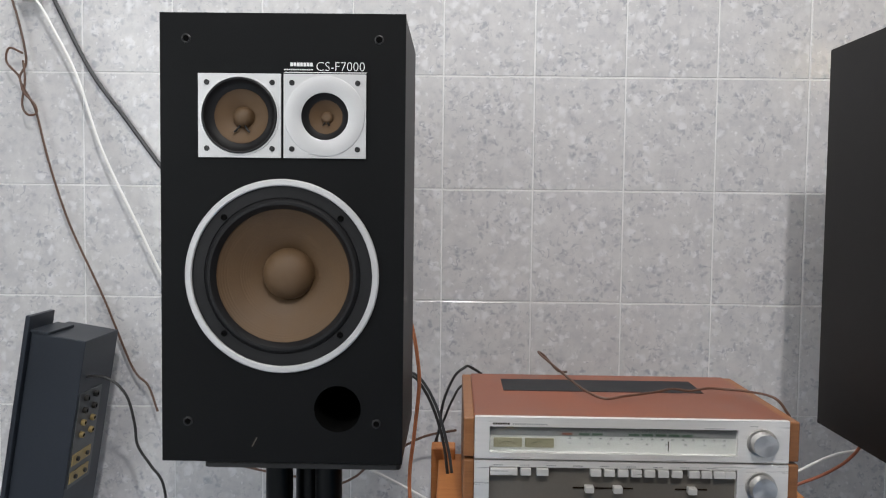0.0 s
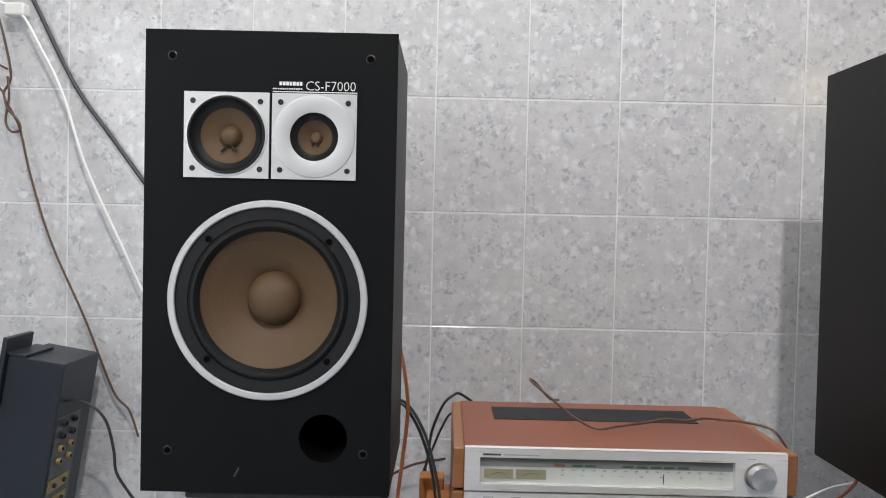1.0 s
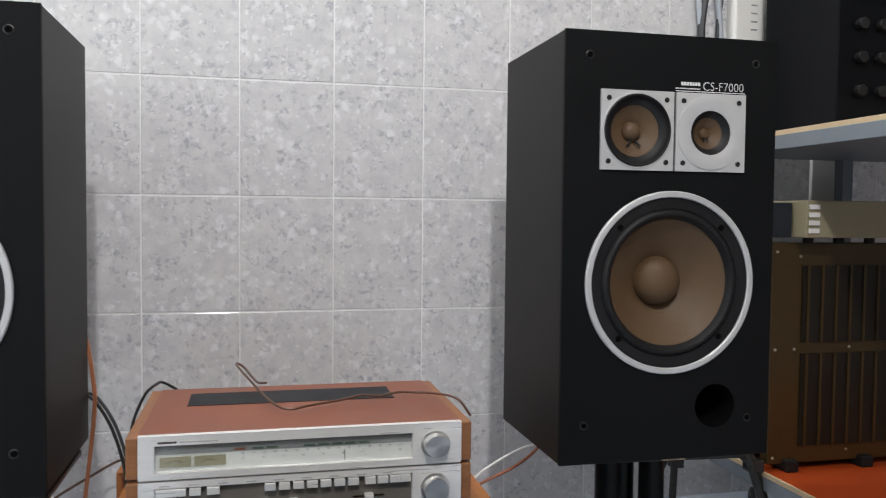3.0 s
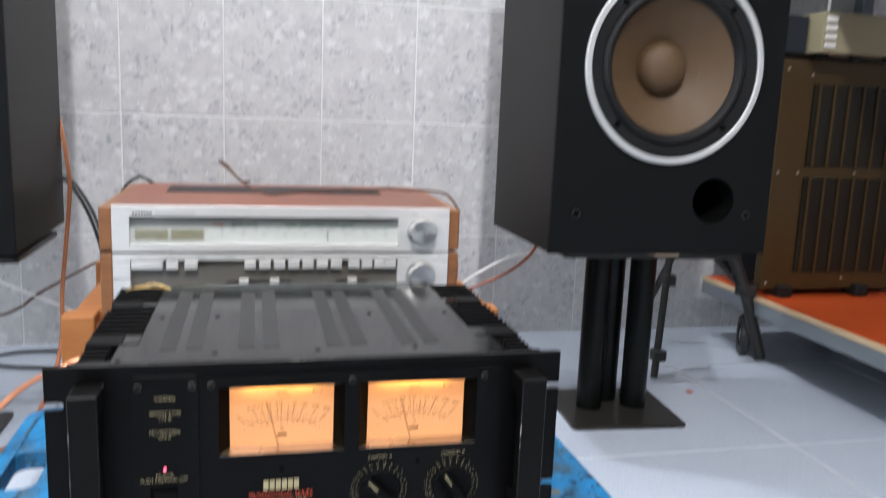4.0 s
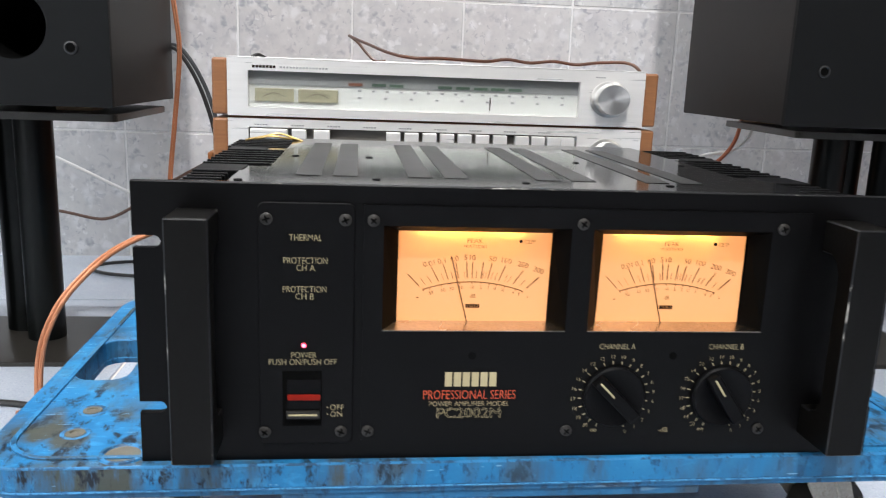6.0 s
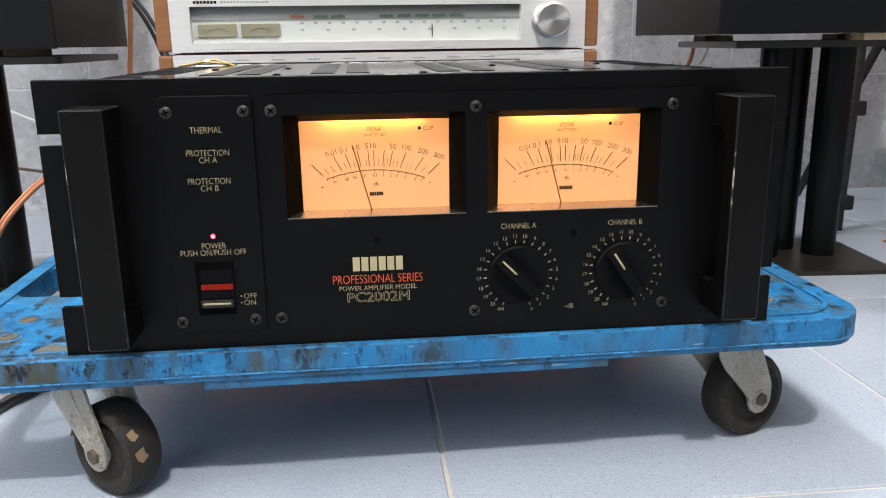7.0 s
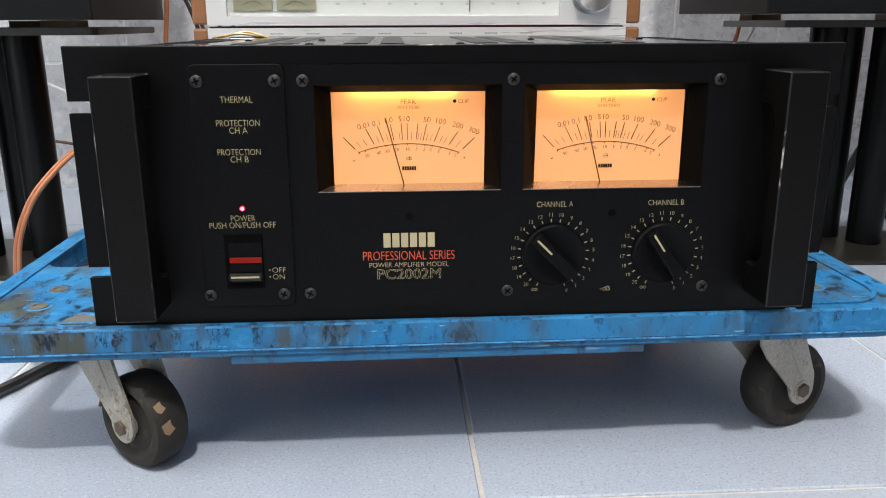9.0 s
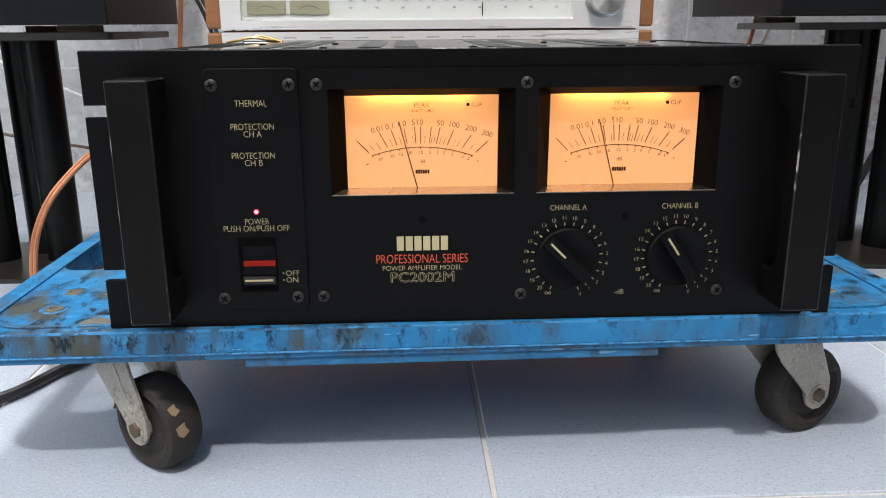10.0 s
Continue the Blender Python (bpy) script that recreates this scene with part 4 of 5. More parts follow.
def meter_panel(X, Z):
    """The raised right panel with two rectangular openings, tapering to the meters."""
    x0, x1, z0, z1 = X(0.2630), X(0.5340), Z(0.1380), Z(0.2865)
    w0, w1 = Z(0.2115), Z(0.2745)
    opens = [(X(0.2745), X(0.3850)), (X(0.3985), X(0.5090))]
    bm = grid_plate([x0, opens[0][0], opens[0][1], opens[1][0], opens[1][1], x1], [z0, w0, w1, z1], [(1, 1), (3, 1)], -0.002, 0.0)
    return bm


def meter_bezel(X, Z, a, b, sides):
    """Sloping walls of one meter opening, from the panel back to the card."""
    bm = bmesh.new()
    w0, w1 = Z(0.2115), Z(0.2745)
    for a, b in ((X(a), X(b)),):
        front = [bm.verts.new((x, -0.002, z)) for x, z in ((a, w0), (b, w0), (b, w1), (a, w1))]
        back = [bm.verts.new((x, 0.012, z)) for x, z in ((a + 0.009, Z(0.2135)), (b - 0.009, Z(0.2135)), (b - 0.009, Z(0.2698)), (a + 0.009, Z(0.2698)))]
        for v in back[2:]:
            v.co.y = 0.0088
        for k in sides:
            bm.faces.new((front[k], front[(k + 1) % 4], back[(k + 1) % 4], back[k]))
    bmesh.ops.delete(bm, geom=[v for v in bm.verts if not v.link_faces], context="VERTS")
    return bm


def meter(a, x0, x1, z0, z1):
    """A lit card with a power scale, a needle and two small lamps over it."""
    m = part("meter", outline(rounded(x0, x1, z0, z1, 0.0012, 3), 0.0120, 0.0130), M_METER, a, "amber lit level meter with a black scale")
    w, h = x1 - x0, z1 - z0
    P = lambda u, v: (x0 + u * w, z0 + v * h)
    bow = lambda u: (u - 0.486) ** 2
    ink = bmesh.new()
    n = 24
    arc = [P(0.170 + 0.655 * k / n, 0.443 - 0.88 * bow(0.170 + 0.655 * k / n)) for k in range(n + 1)]
    join(ink, sweep([(x, 0.0118, z) for x, z in arc], 0.00024, 4, 2))
    for u in (0.170, 0.210, 0.285, 0.345, 0.406, 0.486, 0.548, 0.600, 0.648, 0.703, 0.775, 0.820):
        x, z = P(u, 0.443 - 0.88 * bow(u))
        join(ink, sweep([(x, 0.0118, z + 0.0002), (x + (0.486 - u) * 0.0020, 0.0118, z - 0.0010)], 0.00026, 4, 1))
    long = (0.1475, 0.270, 0.3325, 0.399, 0.455, 0.486, 0.5425, 0.5875, 0.659, 0.755, 0.845)
    for u in long + (0.185, 0.225, 0.305, 0.3625, 0.439, 0.5125, 0.554, 0.570, 0.6075, 0.6325, 0.694, 0.719, 0.801):
        x, z = P(u, 0.485 - 0.82 * bow(u))
        lean = radians(130 * (u - 0.486))
        reach = (0.176 if u in long else 0.080) * h
        join(ink, sweep([(x, 0.0118, z), (x + reach * math.sin(lean), 0.0118, z + reach * math.cos(lean))], 0.00026 if u in long else 0.00013, 4, 1))
    tagged(part("scale", ink, M_INK, m), kind="stuff")
    for text, u, v, s, lean in (("PEAK", 0.496, 0.889, 0.048, 0), ("WATTS/8Ω", 0.498, 0.830, 0.036, 0), ("CLIP", 0.850, 0.889, 0.040, 0),
                                ("0.01", 0.204, 0.640, 0.056, -13), ("0.1", 0.285, 0.668, 0.056, -10), ("1.0", 0.368, 0.698, 0.056, -5), ("5", 0.440, 0.710, 0.056, 0), ("10", 0.484, 0.710, 0.056, 0), ("50", 0.615, 0.698, 0.056, 4), ("100", 0.706, 0.679, 0.056, 9), ("200", 0.814, 0.637, 0.056, 14), ("300", 0.919, 0.578, 0.056, 20),
                                ("dB", 0.495, 0.288, 0.040, 0), ("50", 0.225, 0.319, 0.034, -16), ("40", 0.301, 0.349, 0.034, -11), ("30", 0.356, 0.367, 0.034, -8), ("20", 0.416, 0.380, 0.034, -4), ("10", 0.489, 0.386, 0.034, 0), ("5", 0.546, 0.384, 0.034, 3), ("2", 0.594, 0.380, 0.034, 6), ("0", 0.636, 0.373, 0.034, 8), ("2", 0.689, 0.360, 0.034, 10), ("4", 0.757, 0.332, 0.034, 14), ("5", 0.797, 0.314, 0.034, 16), ("-", 0.138, 0.266, 0.008, -18), ("+", 0.857, 0.284, 0.026, 18)):
        x, z = P(u, v)
        lettering("print", text, x, 0.0118, z, s * h, M_INK, m, lean=lean)
    x, z = P(0.497, 0.177)
    bars("maker_mark", x - 0.0044, x + 0.0044, z - 0.0012, z + 0.0012, 0.0118, M_INK, m, 6, 0.2)
    x, z = P(0.7925, 0.891)
    part("clip_dot", lathe([(0.0011, 0), (0.0011, 0.0003), (0, 0.0003)], 12, (x, 0.0119, z)), M_INK, m)
    (xa, za), (xb, zb) = P(0.3475, 0.720), P(0.461, 0.0)
    xm, zm = P(0.406, 0.350)
    part("needle", sweep([(xm, 0.0100, zm), (xb, 0.0100, zb)], 0.00032, 6, 1), M_INK, m)
    part("needle_tip", sweep([(xa, 0.0100, za), (xm, 0.0100, zm)], 0.00036, 6, 1), M_NEEDLE, m, "reddish brown needle tip")
    for u0, u1 in ((0.14, 0.50), (0.58, 0.80)):
        part("lamp", rod((x0 + u0 * w, 0.0098, z1 + 0.0030), (x0 + u1 * w, 0.0098, z1 + 0.0030), 0.0009, 10), M_BULB, m, "small amber lamp over the meter card")
    return m


M_EDGELINE = surface("rubbed_grey_edge", (0.10, 0.095, 0.09), 0.35, vary=0.6, scale=200)
M_NEEDLE = surface("reddish_brown_needle", (0.09, 0.028, 0.010), 0.5)
M_REDPLASTIC = surface("red_plastic", (0.22, 0.010, 0.004), 0.5, spec=0.12)
power_amplifier()


# ---- dolly ----
def dolly():
    """A blue plastic platform on four swivel castors; middle of the platform at x = y = 0."""
    d = thing("platform_dolly", "worn blue plastic platform dolly with four castors", "dolly", (0.349, 1.2005, 0), 0.5)
    W, D = 0.330, 0.192
    top = 0.1143
    hand = [rounded(s * 0.293 - 0.020, s * 0.293 + 0.020, -0.046, 0.050, 0.014, 4) for s in (-1, 1)]
    part("deck", slab_with_holes(rounded(-W, W + 0.008, -D, D, 0.034, 8), hand, top - 0.0172, top, 0.0014), M_BLUE, d, "scuffed blue plastic deck with hand holes").data.materials.append(M_BLUEEDGE)
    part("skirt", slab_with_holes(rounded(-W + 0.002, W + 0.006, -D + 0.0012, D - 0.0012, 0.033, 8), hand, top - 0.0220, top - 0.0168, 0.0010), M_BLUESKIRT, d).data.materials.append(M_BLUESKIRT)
    part("seam", slab_with_holes(rounded(-W - 0.0004, W + 0.0084, -D - 0.0004, D + 0.0004, 0.034, 8), hand, top - 0.0176, top - 0.0165, 0.0003), M_BLUEPALE, d, "pale rubbed line along the lower edge").data.materials.append(M_BLUEPALE)
    part("rim", slab_with_holes(rounded(-W + 0.014, W - 0.009, -D + 0.010, D - 0.010, 0.034, 8), [rounded(-W + 0.0175, W - 0.0125, -D + 0.0135, D - 0.0135, 0.031, 8)], top - 0.0005, top + 0.0015, 0.0004), M_BLUE, d, "raised rim line on the deck").data.materials.append(M_BLUEEDGE)
    for y0, y1 in ((-0.189, -0.155), (0.155, 0.189)):
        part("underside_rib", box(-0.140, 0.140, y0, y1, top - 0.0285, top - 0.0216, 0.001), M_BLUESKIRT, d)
    for s in (-1, 1):
        for x, y in ((0.279, 0.106), (0.279, 0.144), (0.279, -0.106), (0.279, -0.143)):
            bolt = part("bolt", lathe([(0.0068, 0), (0.0064, 0.0008), (0.0036, 0.0010), (0.0033, 0.0003), (0, 0.0003)], 18, (s * x, y, top - 0.0002), axis="z"), M_WASHER, d)
            part("washer_rim", lathe([(0.0100, 0), (0.0096, 0.0005), (0.0070, 0.0002)], 22, (s * x, y, top - 0.0002), axis="z"), M_BLUEEDGE, bolt, "", True)
        for y in (-0.170, 0.170):
            ring = part("recess_ring", lathe([(0.0150, 0), (0.0143, 0.0014), (0.0122, 0.0016), (0.0112, 0.0004)], 28, (s * 0.240, y * 1.03, top - 0.0002), axis="z"), M_BLUEEDGE, d, "rubbed blue ring of a recess", True)
            part("recess_hole", lathe([(0.0112, 0.0004), (0, 0.0004)], 28, (s * 0.240, y * 1.03, top - 0.0002), axis="z"), M_WASHER, ring, "dark bottom of the recess")
    castor(d, (-0.2310, -0.1415), -38, True)
    castor(d, (0.2465, -0.1430), 21)
    castor(d, (-0.232, 0.135), 75)
    castor(d, (0.238, 0.130), 60)
    return d


def castor(d, at, turn, taped=False):
    """A swivel castor: fork, wheel and axle; turn is the way that the wheel trails."""
    x, y = at
    m = Matrix.Translation((x, y, 0)) @ Matrix.Rotation(radians(turn), 4, "Z") @ Matrix.Diagonal((0.94, 0.94, 0.94, 1))
    def put(bm):
        bm.transform(m)
        return bm
    c = part("castor", put(rod((0, 0, 0.0885), (0, 0, 0.0972), 0.022, 24, 0.026)), M_ZINC, d, "zinc swivel castor with a black wheel")
    for s in (-1, 1):
        f = bmesh.new()
        pts = [(-0.023, 0.0955), (0.021, 0.0955), (0.027, 0.079), (0.0402, 0.048)] + [(0.028 + 0.0128 * math.cos(radians(q)), 0.0362 + 0.0128 * math.sin(radians(q))) for q in (12, -15, -45, -75, -105, -135, -165, -190)] + [(0.009, 0.046), (-0.013, 0.070), (-0.021, 0.082)]
        outline(pts, s * 0.0185 - 0.0012, s * 0.0185 + 0.0012, f)
        leg = part("fork_plate", put(f), M_ZINC, c)
        part("pressed_ridge", put(rod((0.002, s * 0.0192, 0.0945), (0.0255, s * 0.0192, 0.0480), 0.0016, 8)), M_ZINC, leg, "", True)
    wh = part("wheel", put(lathe([(0, -0.012), (0.015, -0.0125), (0.022, -0.010), (0.028, -0.0145), (0.0335, -0.0135), (0.036, -0.009), (0.0362, 0), (0.036, 0.009), (0.0335, 0.0135), (0.028, 0.0145), (0.022, 0.010), (0.015, 0.0125), (0, 0.012)], 40, (0.028, 0, 0.0362))), M_TYRE, c, "dusty black wheel", True)
    part("axle", put(rod((0.028, -0.0228, 0.0362), (0.028, 0.0228, 0.0362), 0.0062, 6, bevel=0.0008)), M_RUSTY, wh, "rusty axle bolt")
    part("axle_nut", put(rod((0.028, -0.0205, 0.0362), (0.028, 0.0205, 0.0362), 0.0085, 20)), M_ZINC, wh)
    if taped:
        for ang, x, w, h in ((84, -0.006, 0.0050, 0.0044), (58, -0.008, 0.0040, 0.0036), (-78, -0.010, 0.004, 0.004)):
            scrap = plan([(-w, -h * 0.8), (w * 0.3, -h), (w, -h * 0.5), (w * 0.8, h), (-w * 0.2, h * 0.75), (-w * 0.9, h)], -0.0004, 0.0004)
            scrap.transform(Matrix.Rotation(radians(20), 4, "Z"))
            scrap.transform(Matrix.Translation((0.028, x, 0.0362)) @ Matrix.Rotation(radians(ang), 4, "Y") @ Matrix.Translation((0, 0, 0.0364)))
            part("stuck_tape", put(scrap), M_TAPE, wh, "scrap of tan tape stuck to the tread")
    return c


M_WASHER = surface("tarnished_grey_steel", (0.16, 0.15, 0.12), 0.55, 0.4, vary=0.4, scale=220)
M_RUSTY = surface("rusty_steel", (0.11, 0.082, 0.06), 0.6, 0.4, vary=0.4, scale=200)
dolly()


# ---- shelf rack ----
def shelf_rack():
    r = thing("steel_shelf_rack", "grey steel shelf rack with an orange bottom board", "shelf rack", (1.366, 0.98, 0))
    part("bottom_shelf", box(0.0, 0.75, 0.05, 1.02, 0.109, 0.139, 0.001), M_GALV, r)
    part("bottom_board", box(0.006, 0.75, 0.05, 1.02, 0.139, 0.151, 0.001), M_ORANGE, r, "orange laminate board")
    part("board_edge", box(-0.001, 0.0055, 0.049, 1.02, 0.1395, 0.1505, 0.001), M_TAN, r, "bare tan edge of the orange board")
    part("upper_shelf", box(0.0, 0.75, 0.05, 1.04, 0.857, 0.887, 0.001), M_GALV, r)
    part("upper_board", box(0.01, 0.75, 0.05, 1.04, 0.887, 0.899, 0.001), M_TAN, r, "tan board on the upper shelf")
    for x, y in ((0.34, 1.00), (0.72, 0.10), (0.72, 1.00), (0.34, 0.06)):
        part("upright", box(x, x + 0.03, y, y + 0.03, 0.0, 1.6, 0.001), M_GALV, r)
    return r


shelf_rack()


def old_chassis():
    c = thing("valve_amplifier_case", "bronze painted metal case with dark ventilation grilles on the orange shelf", "amplifier case", (1.372, 1.778, 0.151))
    part("body", box(0, 0.43, 0.004, 0.030, 0.016, 0.505, 0.002), M_BRONZE, c)
    part("rear_body", box(0.022, 0.41, 0.030, 0.20, 0.022, 0.49, 0.002), M_MIXER, c, "black rear box of the case")
    for z0, z1 in ((0.055, 0.26), (0.285, 0.455)):
        g = part("grille", box(0.075, 0.40, 0.0, 0.006, z0, z1), M_MESH, c, "dark grille")
        for k in range(9):
            x = 0.085 + k * 0.036
            part("slat", box(x, x + 0.006, -0.003, 0.0, z0, z1), M_BRONZE, g)
    for x, z in ((0.012, 0.03), (0.012, 0.27), (0.012, 0.485), (0.060, 0.27), (0.070, 0.475), (0.20, 0.272), (0.33, 0.272), (0.20, 0.04), (0.33, 0.04)):
        part("screw", lathe([(0.0035, 0), (0.003, 0.002), (0, 0.0028)], 10, (x, 0.004, z)), M_ZINC, c)
    for x in (0.052, 0.245, 0.400):
        part("foot", box(x - 0.016, x + 0.016, -0.014, 0.034, 0, 0.026, 0.004), M_RUBBER, c, "black rubber foot")
    return c


old_chassis()


def small_boxes():
    b = thing("beige_box", "small beige metal box with a terminal strip", "box", (1.418, 1.735, 0.668))
    part("body", box(0, 0.30, 0, 0.20, 0.0, 0.080, 0.002), M_BEIGE, b)
    for k in range(4):
        part("foot", rod((0.028 + 0.078 * k, 0.030, -0.0125), (0.028 + 0.078 * k, 0.030, 0.0005), 0.011, 14), M_RUBBER, b)
        part("terminal", box(0.006, 0.030, -0.004, 0, 0.010 + 0.017 * k, 0.020 + 0.017 * k), M_PLASTICWHITE, b)
    k = thing("dark_switch_box", "small dark blue box with knobs", "box", (1.340, 1.778, 0.668))
    part("body", box(0, 0.075, 0, 0.15, 0.0, 0.075, 0.002), M_GUNMETAL, k)
    for j in range(3):
        part("button", rod((0.02, -0.006, 0.015 + 0.022 * j), (0.02, 0.0, 0.015 + 0.022 * j), 0.006, 12), M_SCREW, k)
    s = thing("mixer", "black rack unit with knobs standing on the upper shelf", "rack unit", (1.465, 1.713, 0.899))
    part("body", box(0, 0.30, 0, 0.25, 0.0, 0.42, 0.003), M_MIXER, s)
    for i in range(2):
        for j in range(5):
            part("knob", rod((0.05 + 0.05 * i, -0.018, 0.08 + 0.07 * j), (0.05 + 0.05 * i, 0, 0.08 + 0.07 * j), 0.012, 16, bevel=0.002), M_RUBBER, s)
    p = thing("power_strip", "white plastic power strip fixed to the tiled wall", "power strip", (1.425, 2.03, 1.143))
    part("body", box(0, 0.085, 0, 0.04, 0, 0.40, 0.006), M_PLASTICWHITE, p)
    for j in range(8):
        part("slot", box(0.045, 0.062, -0.0006, 0.0, 0.03 + 0.02 * j, 0.034 + 0.02 * j), M_FAINT, p)
    w = thing("white_panel", "plain white board leaning on the wall behind the shelf", "board", (1.657, 2.03, 0.715))
    part("board", box(0, 0.10, 0, 0.012, 0, 0.15, 0.001), M_PLASTICWHITE, w)


small_boxes()


# ---- leaning component on the other side ----
def leaning_receiver():
    r = thing("hifi_receiver", "blue-black steel hi-fi receiver standing on end against the wall", "receiver")
    r.matrix_world = pose(-0.812, 1.821, 0.0, 0, 9, 0)
    part("case", box(-0.044, 0.068, 0.012, 0.17, 0.0, 0.442, 0.002), M_GUNMETAL, r)
    part("top_lip", box(-0.046, -0.008, 0.008, 0.120, 0.442, 0.448, 0.001), M_GUNMETAL, r)
    part("front_panel", box(-0.054, -0.0445, 0.0, 0.100, 0.0, 0.476, 0.001), M_GUNMETAL, r)
    t = part("terminal_board", box(0.068, 0.070, 0.02, 0.12, 0.13, 0.33), M_GALV2, r, "dull steel terminal board")
    for i in range(2):
        y = 0.045 + 0.042 * i
        for j in range(4):
            z = 0.318 - 0.026 * j
            sock = part("socket", rod((0.070, y, z), (0.078, y, z), 0.0068, 16, bevel=0.0008), M_SCREW if j < 2 else M_BRASSY, t)
            part("socket_hole", rod((0.0775, y, z), (0.0785, y, z), 0.0038, 12), M_HOLE, sock)
    for z in (0.190, 0.152):
        plate = part("terminal_plate", box(0.070, 0.0725, 0.022, 0.104, z - 0.012, z + 0.012, 0.0006), M_BRASSY, t, "tarnished gold terminal plate")
        for y in (0.042, 0.084):
            part("terminal_screw", rod((0.0725, y, z), (0.0775, y, z), 0.0050, 12, bevel=0.0008), M_SCREW, plate)
    return r


M_BRASSY = surface("tarnished_brass", (0.36, 0.27, 0.12), 0.45, 0.6, vary=0.3, scale=150)
M_GALV2 = surface("dull_dark_steel", (0.10, 0.105, 0.11), 0.4, 0.5)
leaning_receiver()


# ---- cables ----
def cable(name, label, points, r, material):
    ob = part(name, sweep(points, r), material, None, "", True)
    return tagged(ob, label, "cable")


def twin_cable(name, label, points, r, material):
    """Two sleeved strands lying side by side."""
    a = sweep([(x - r * 0.9, y, z) for x, y, z in points], r)
    sweep([(x + r * 0.9, y - r * 0.5, z) for x, y, z in points], r, bm=a)
    return tagged(part(name, a, material, None, "", True), label, "cable")


M_BRASS = surface("bare_brass_wire", (0.62, 0.43, 0.16), 0.3, 0.8, vary=0.2, scale=200)
M_PALECABLE = surface("pale_grey_cable", (0.36, 0.39, 0.43), 0.5, vary=0.1)
M_COPPERDARK = surface("red_brown_cable", (0.26, 0.075, 0.035), 0.4, vary=0.2)
cable("cable", "dark grey power cable hanging down the tiled wall", [(-0.889, 2.061, 1.2460), (-0.855, 2.061, 1.1830), (-0.766, 2.061, 1.0080), (-0.686, 2.061, 0.8990), (-0.597, 2.061, 0.7805), (-0.522, 2.061, 0.6940), (-0.460, 2.061, 0.4895)], 0.0050, M_GREYCABLE)
cable("cable", "thin white cable hanging down the tiled wall", [(-0.929, 2.027, 1.1850), (-0.873, 2.027, 1.1580), (-0.827, 2.027, 1.0830), (-0.778, 2.027, 0.9840), (-0.726, 2.027, 0.8270), (-0.644, 2.027, 0.6530), (-0.597, 2.027, 0.5545), (-0.522, 2.027, 0.4075)], 0.0031, M_WHITECABLE)
cable("cable", "knotted brown twin cable hanging in front of the tiles", [(-0.930, 2.038, 1.1640), (-0.911, 2.038, 1.0970), (-0.898, 2.038, 1.0210), (-0.910, 2.032, 0.9810), (-0.892, 2.038, 0.9390), (-0.876, 2.038, 0.9030), (-0.850, 2.038, 0.7960), (-0.805, 2.038, 0.6570), (-0.728, 2.038, 0.4880), (-0.665, 2.038, 0.3330), (-0.625, 2.027, 0.2935), (-0.599, 2.016, 0.2370)], 0.0027, M_BROWNCABLE)

twin_cable("speaker_cable", "clear sleeved copper speaker cable hanging from the back of a loudspeaker", [(-0.026, 1.778, 0.5180), (-0.010, 1.751, 0.4685), (-0.001, 1.740, 0.4210), (0.003, 1.735, 0.3705), (-0.005, 1.729, 0.2795), (-0.013, 1.724, 0.1990), (-0.009, 1.668, 0.1030), (-0.037, 1.604, 0.0120), (-0.065, 1.480, 0.0060)], 0.0019, M_COPPER)
twin_cable("speaker_cable", "clear sleeved copper speaker cable looping round the amplifier to the floor", [(0.148, 1.304, 0.2250), (0.117, 1.257, 0.2265), (0.060, 1.220, 0.2070), (0.025, 1.201, 0.1760), (0.007, 1.192, 0.1450), (-0.001, 1.187, 0.1100), (-0.005, 1.192, 0.0550), (-0.015, 1.222, 0.0080), (-0.083, 1.337, 0.0060)], 0.0020, M_COPPER)
cable("cable", "black signal cable running from the loudspeaker to the hi-fi units", [(-0.046, 1.778, 0.3695), (-0.014, 1.762, 0.3820), (0.007, 1.751, 0.3650), (0.029, 1.746, 0.3250), (0.048, 1.735, 0.2695), (0.058, 1.724, 0.2095), (0.065, 1.724, 0.1185), (0.085, 1.735, 0.0255)], 0.0030, M_CABLE)
cable("cable", "dark grey signal cable running beside the black one", [(-0.046, 1.784, 0.3750), (-0.011, 1.767, 0.3855), (0.013, 1.757, 0.3660), (0.037, 1.751, 0.3220), (0.055, 1.740, 0.2645), (0.066, 1.729, 0.2090), (0.072, 1.729, 0.1185), (0.095, 1.740, 0.0255)], 0.0030, M_GREYCABLE)
cable("cable", "thin white cable strung low along the wall", [(-0.481, 2.016, 0.2860), (-0.253, 1.994, 0.1865), (-0.167, 1.994, 0.1440), (-0.087, 1.994, 0.1065), (0.013, 1.994, 0.0545)], 0.0030, M_WHITECABLE)
cable("cable", "brown twin cable hanging low in front of the wall", [(-0.440, 1.994, 0.1315), (-0.347, 1.994, 0.1110), (-0.260, 1.994, 0.0970), (-0.194, 1.994, 0.0850), (-0.150, 1.994, 0.1020), (-0.120, 1.994, 0.1265), (-0.054, 1.994, 0.1655), (0.005, 1.994, 0.1965), (0.075, 1.973, 0.2175)], 0.0028, M_BROWNCABLE)
cable("cable", "black cable looped on the floor by the wall", [(0.054, 1.996, 0.0120), (-0.045, 2.003, 0.0060), (-0.155, 2.004, 0.0050), (-0.205, 1.967, 0.0050), (-0.165, 1.914, 0.0050), (-0.037, 1.890, 0.0050), (0.075, 1.874, 0.0080)], 0.0032, M_CABLE)
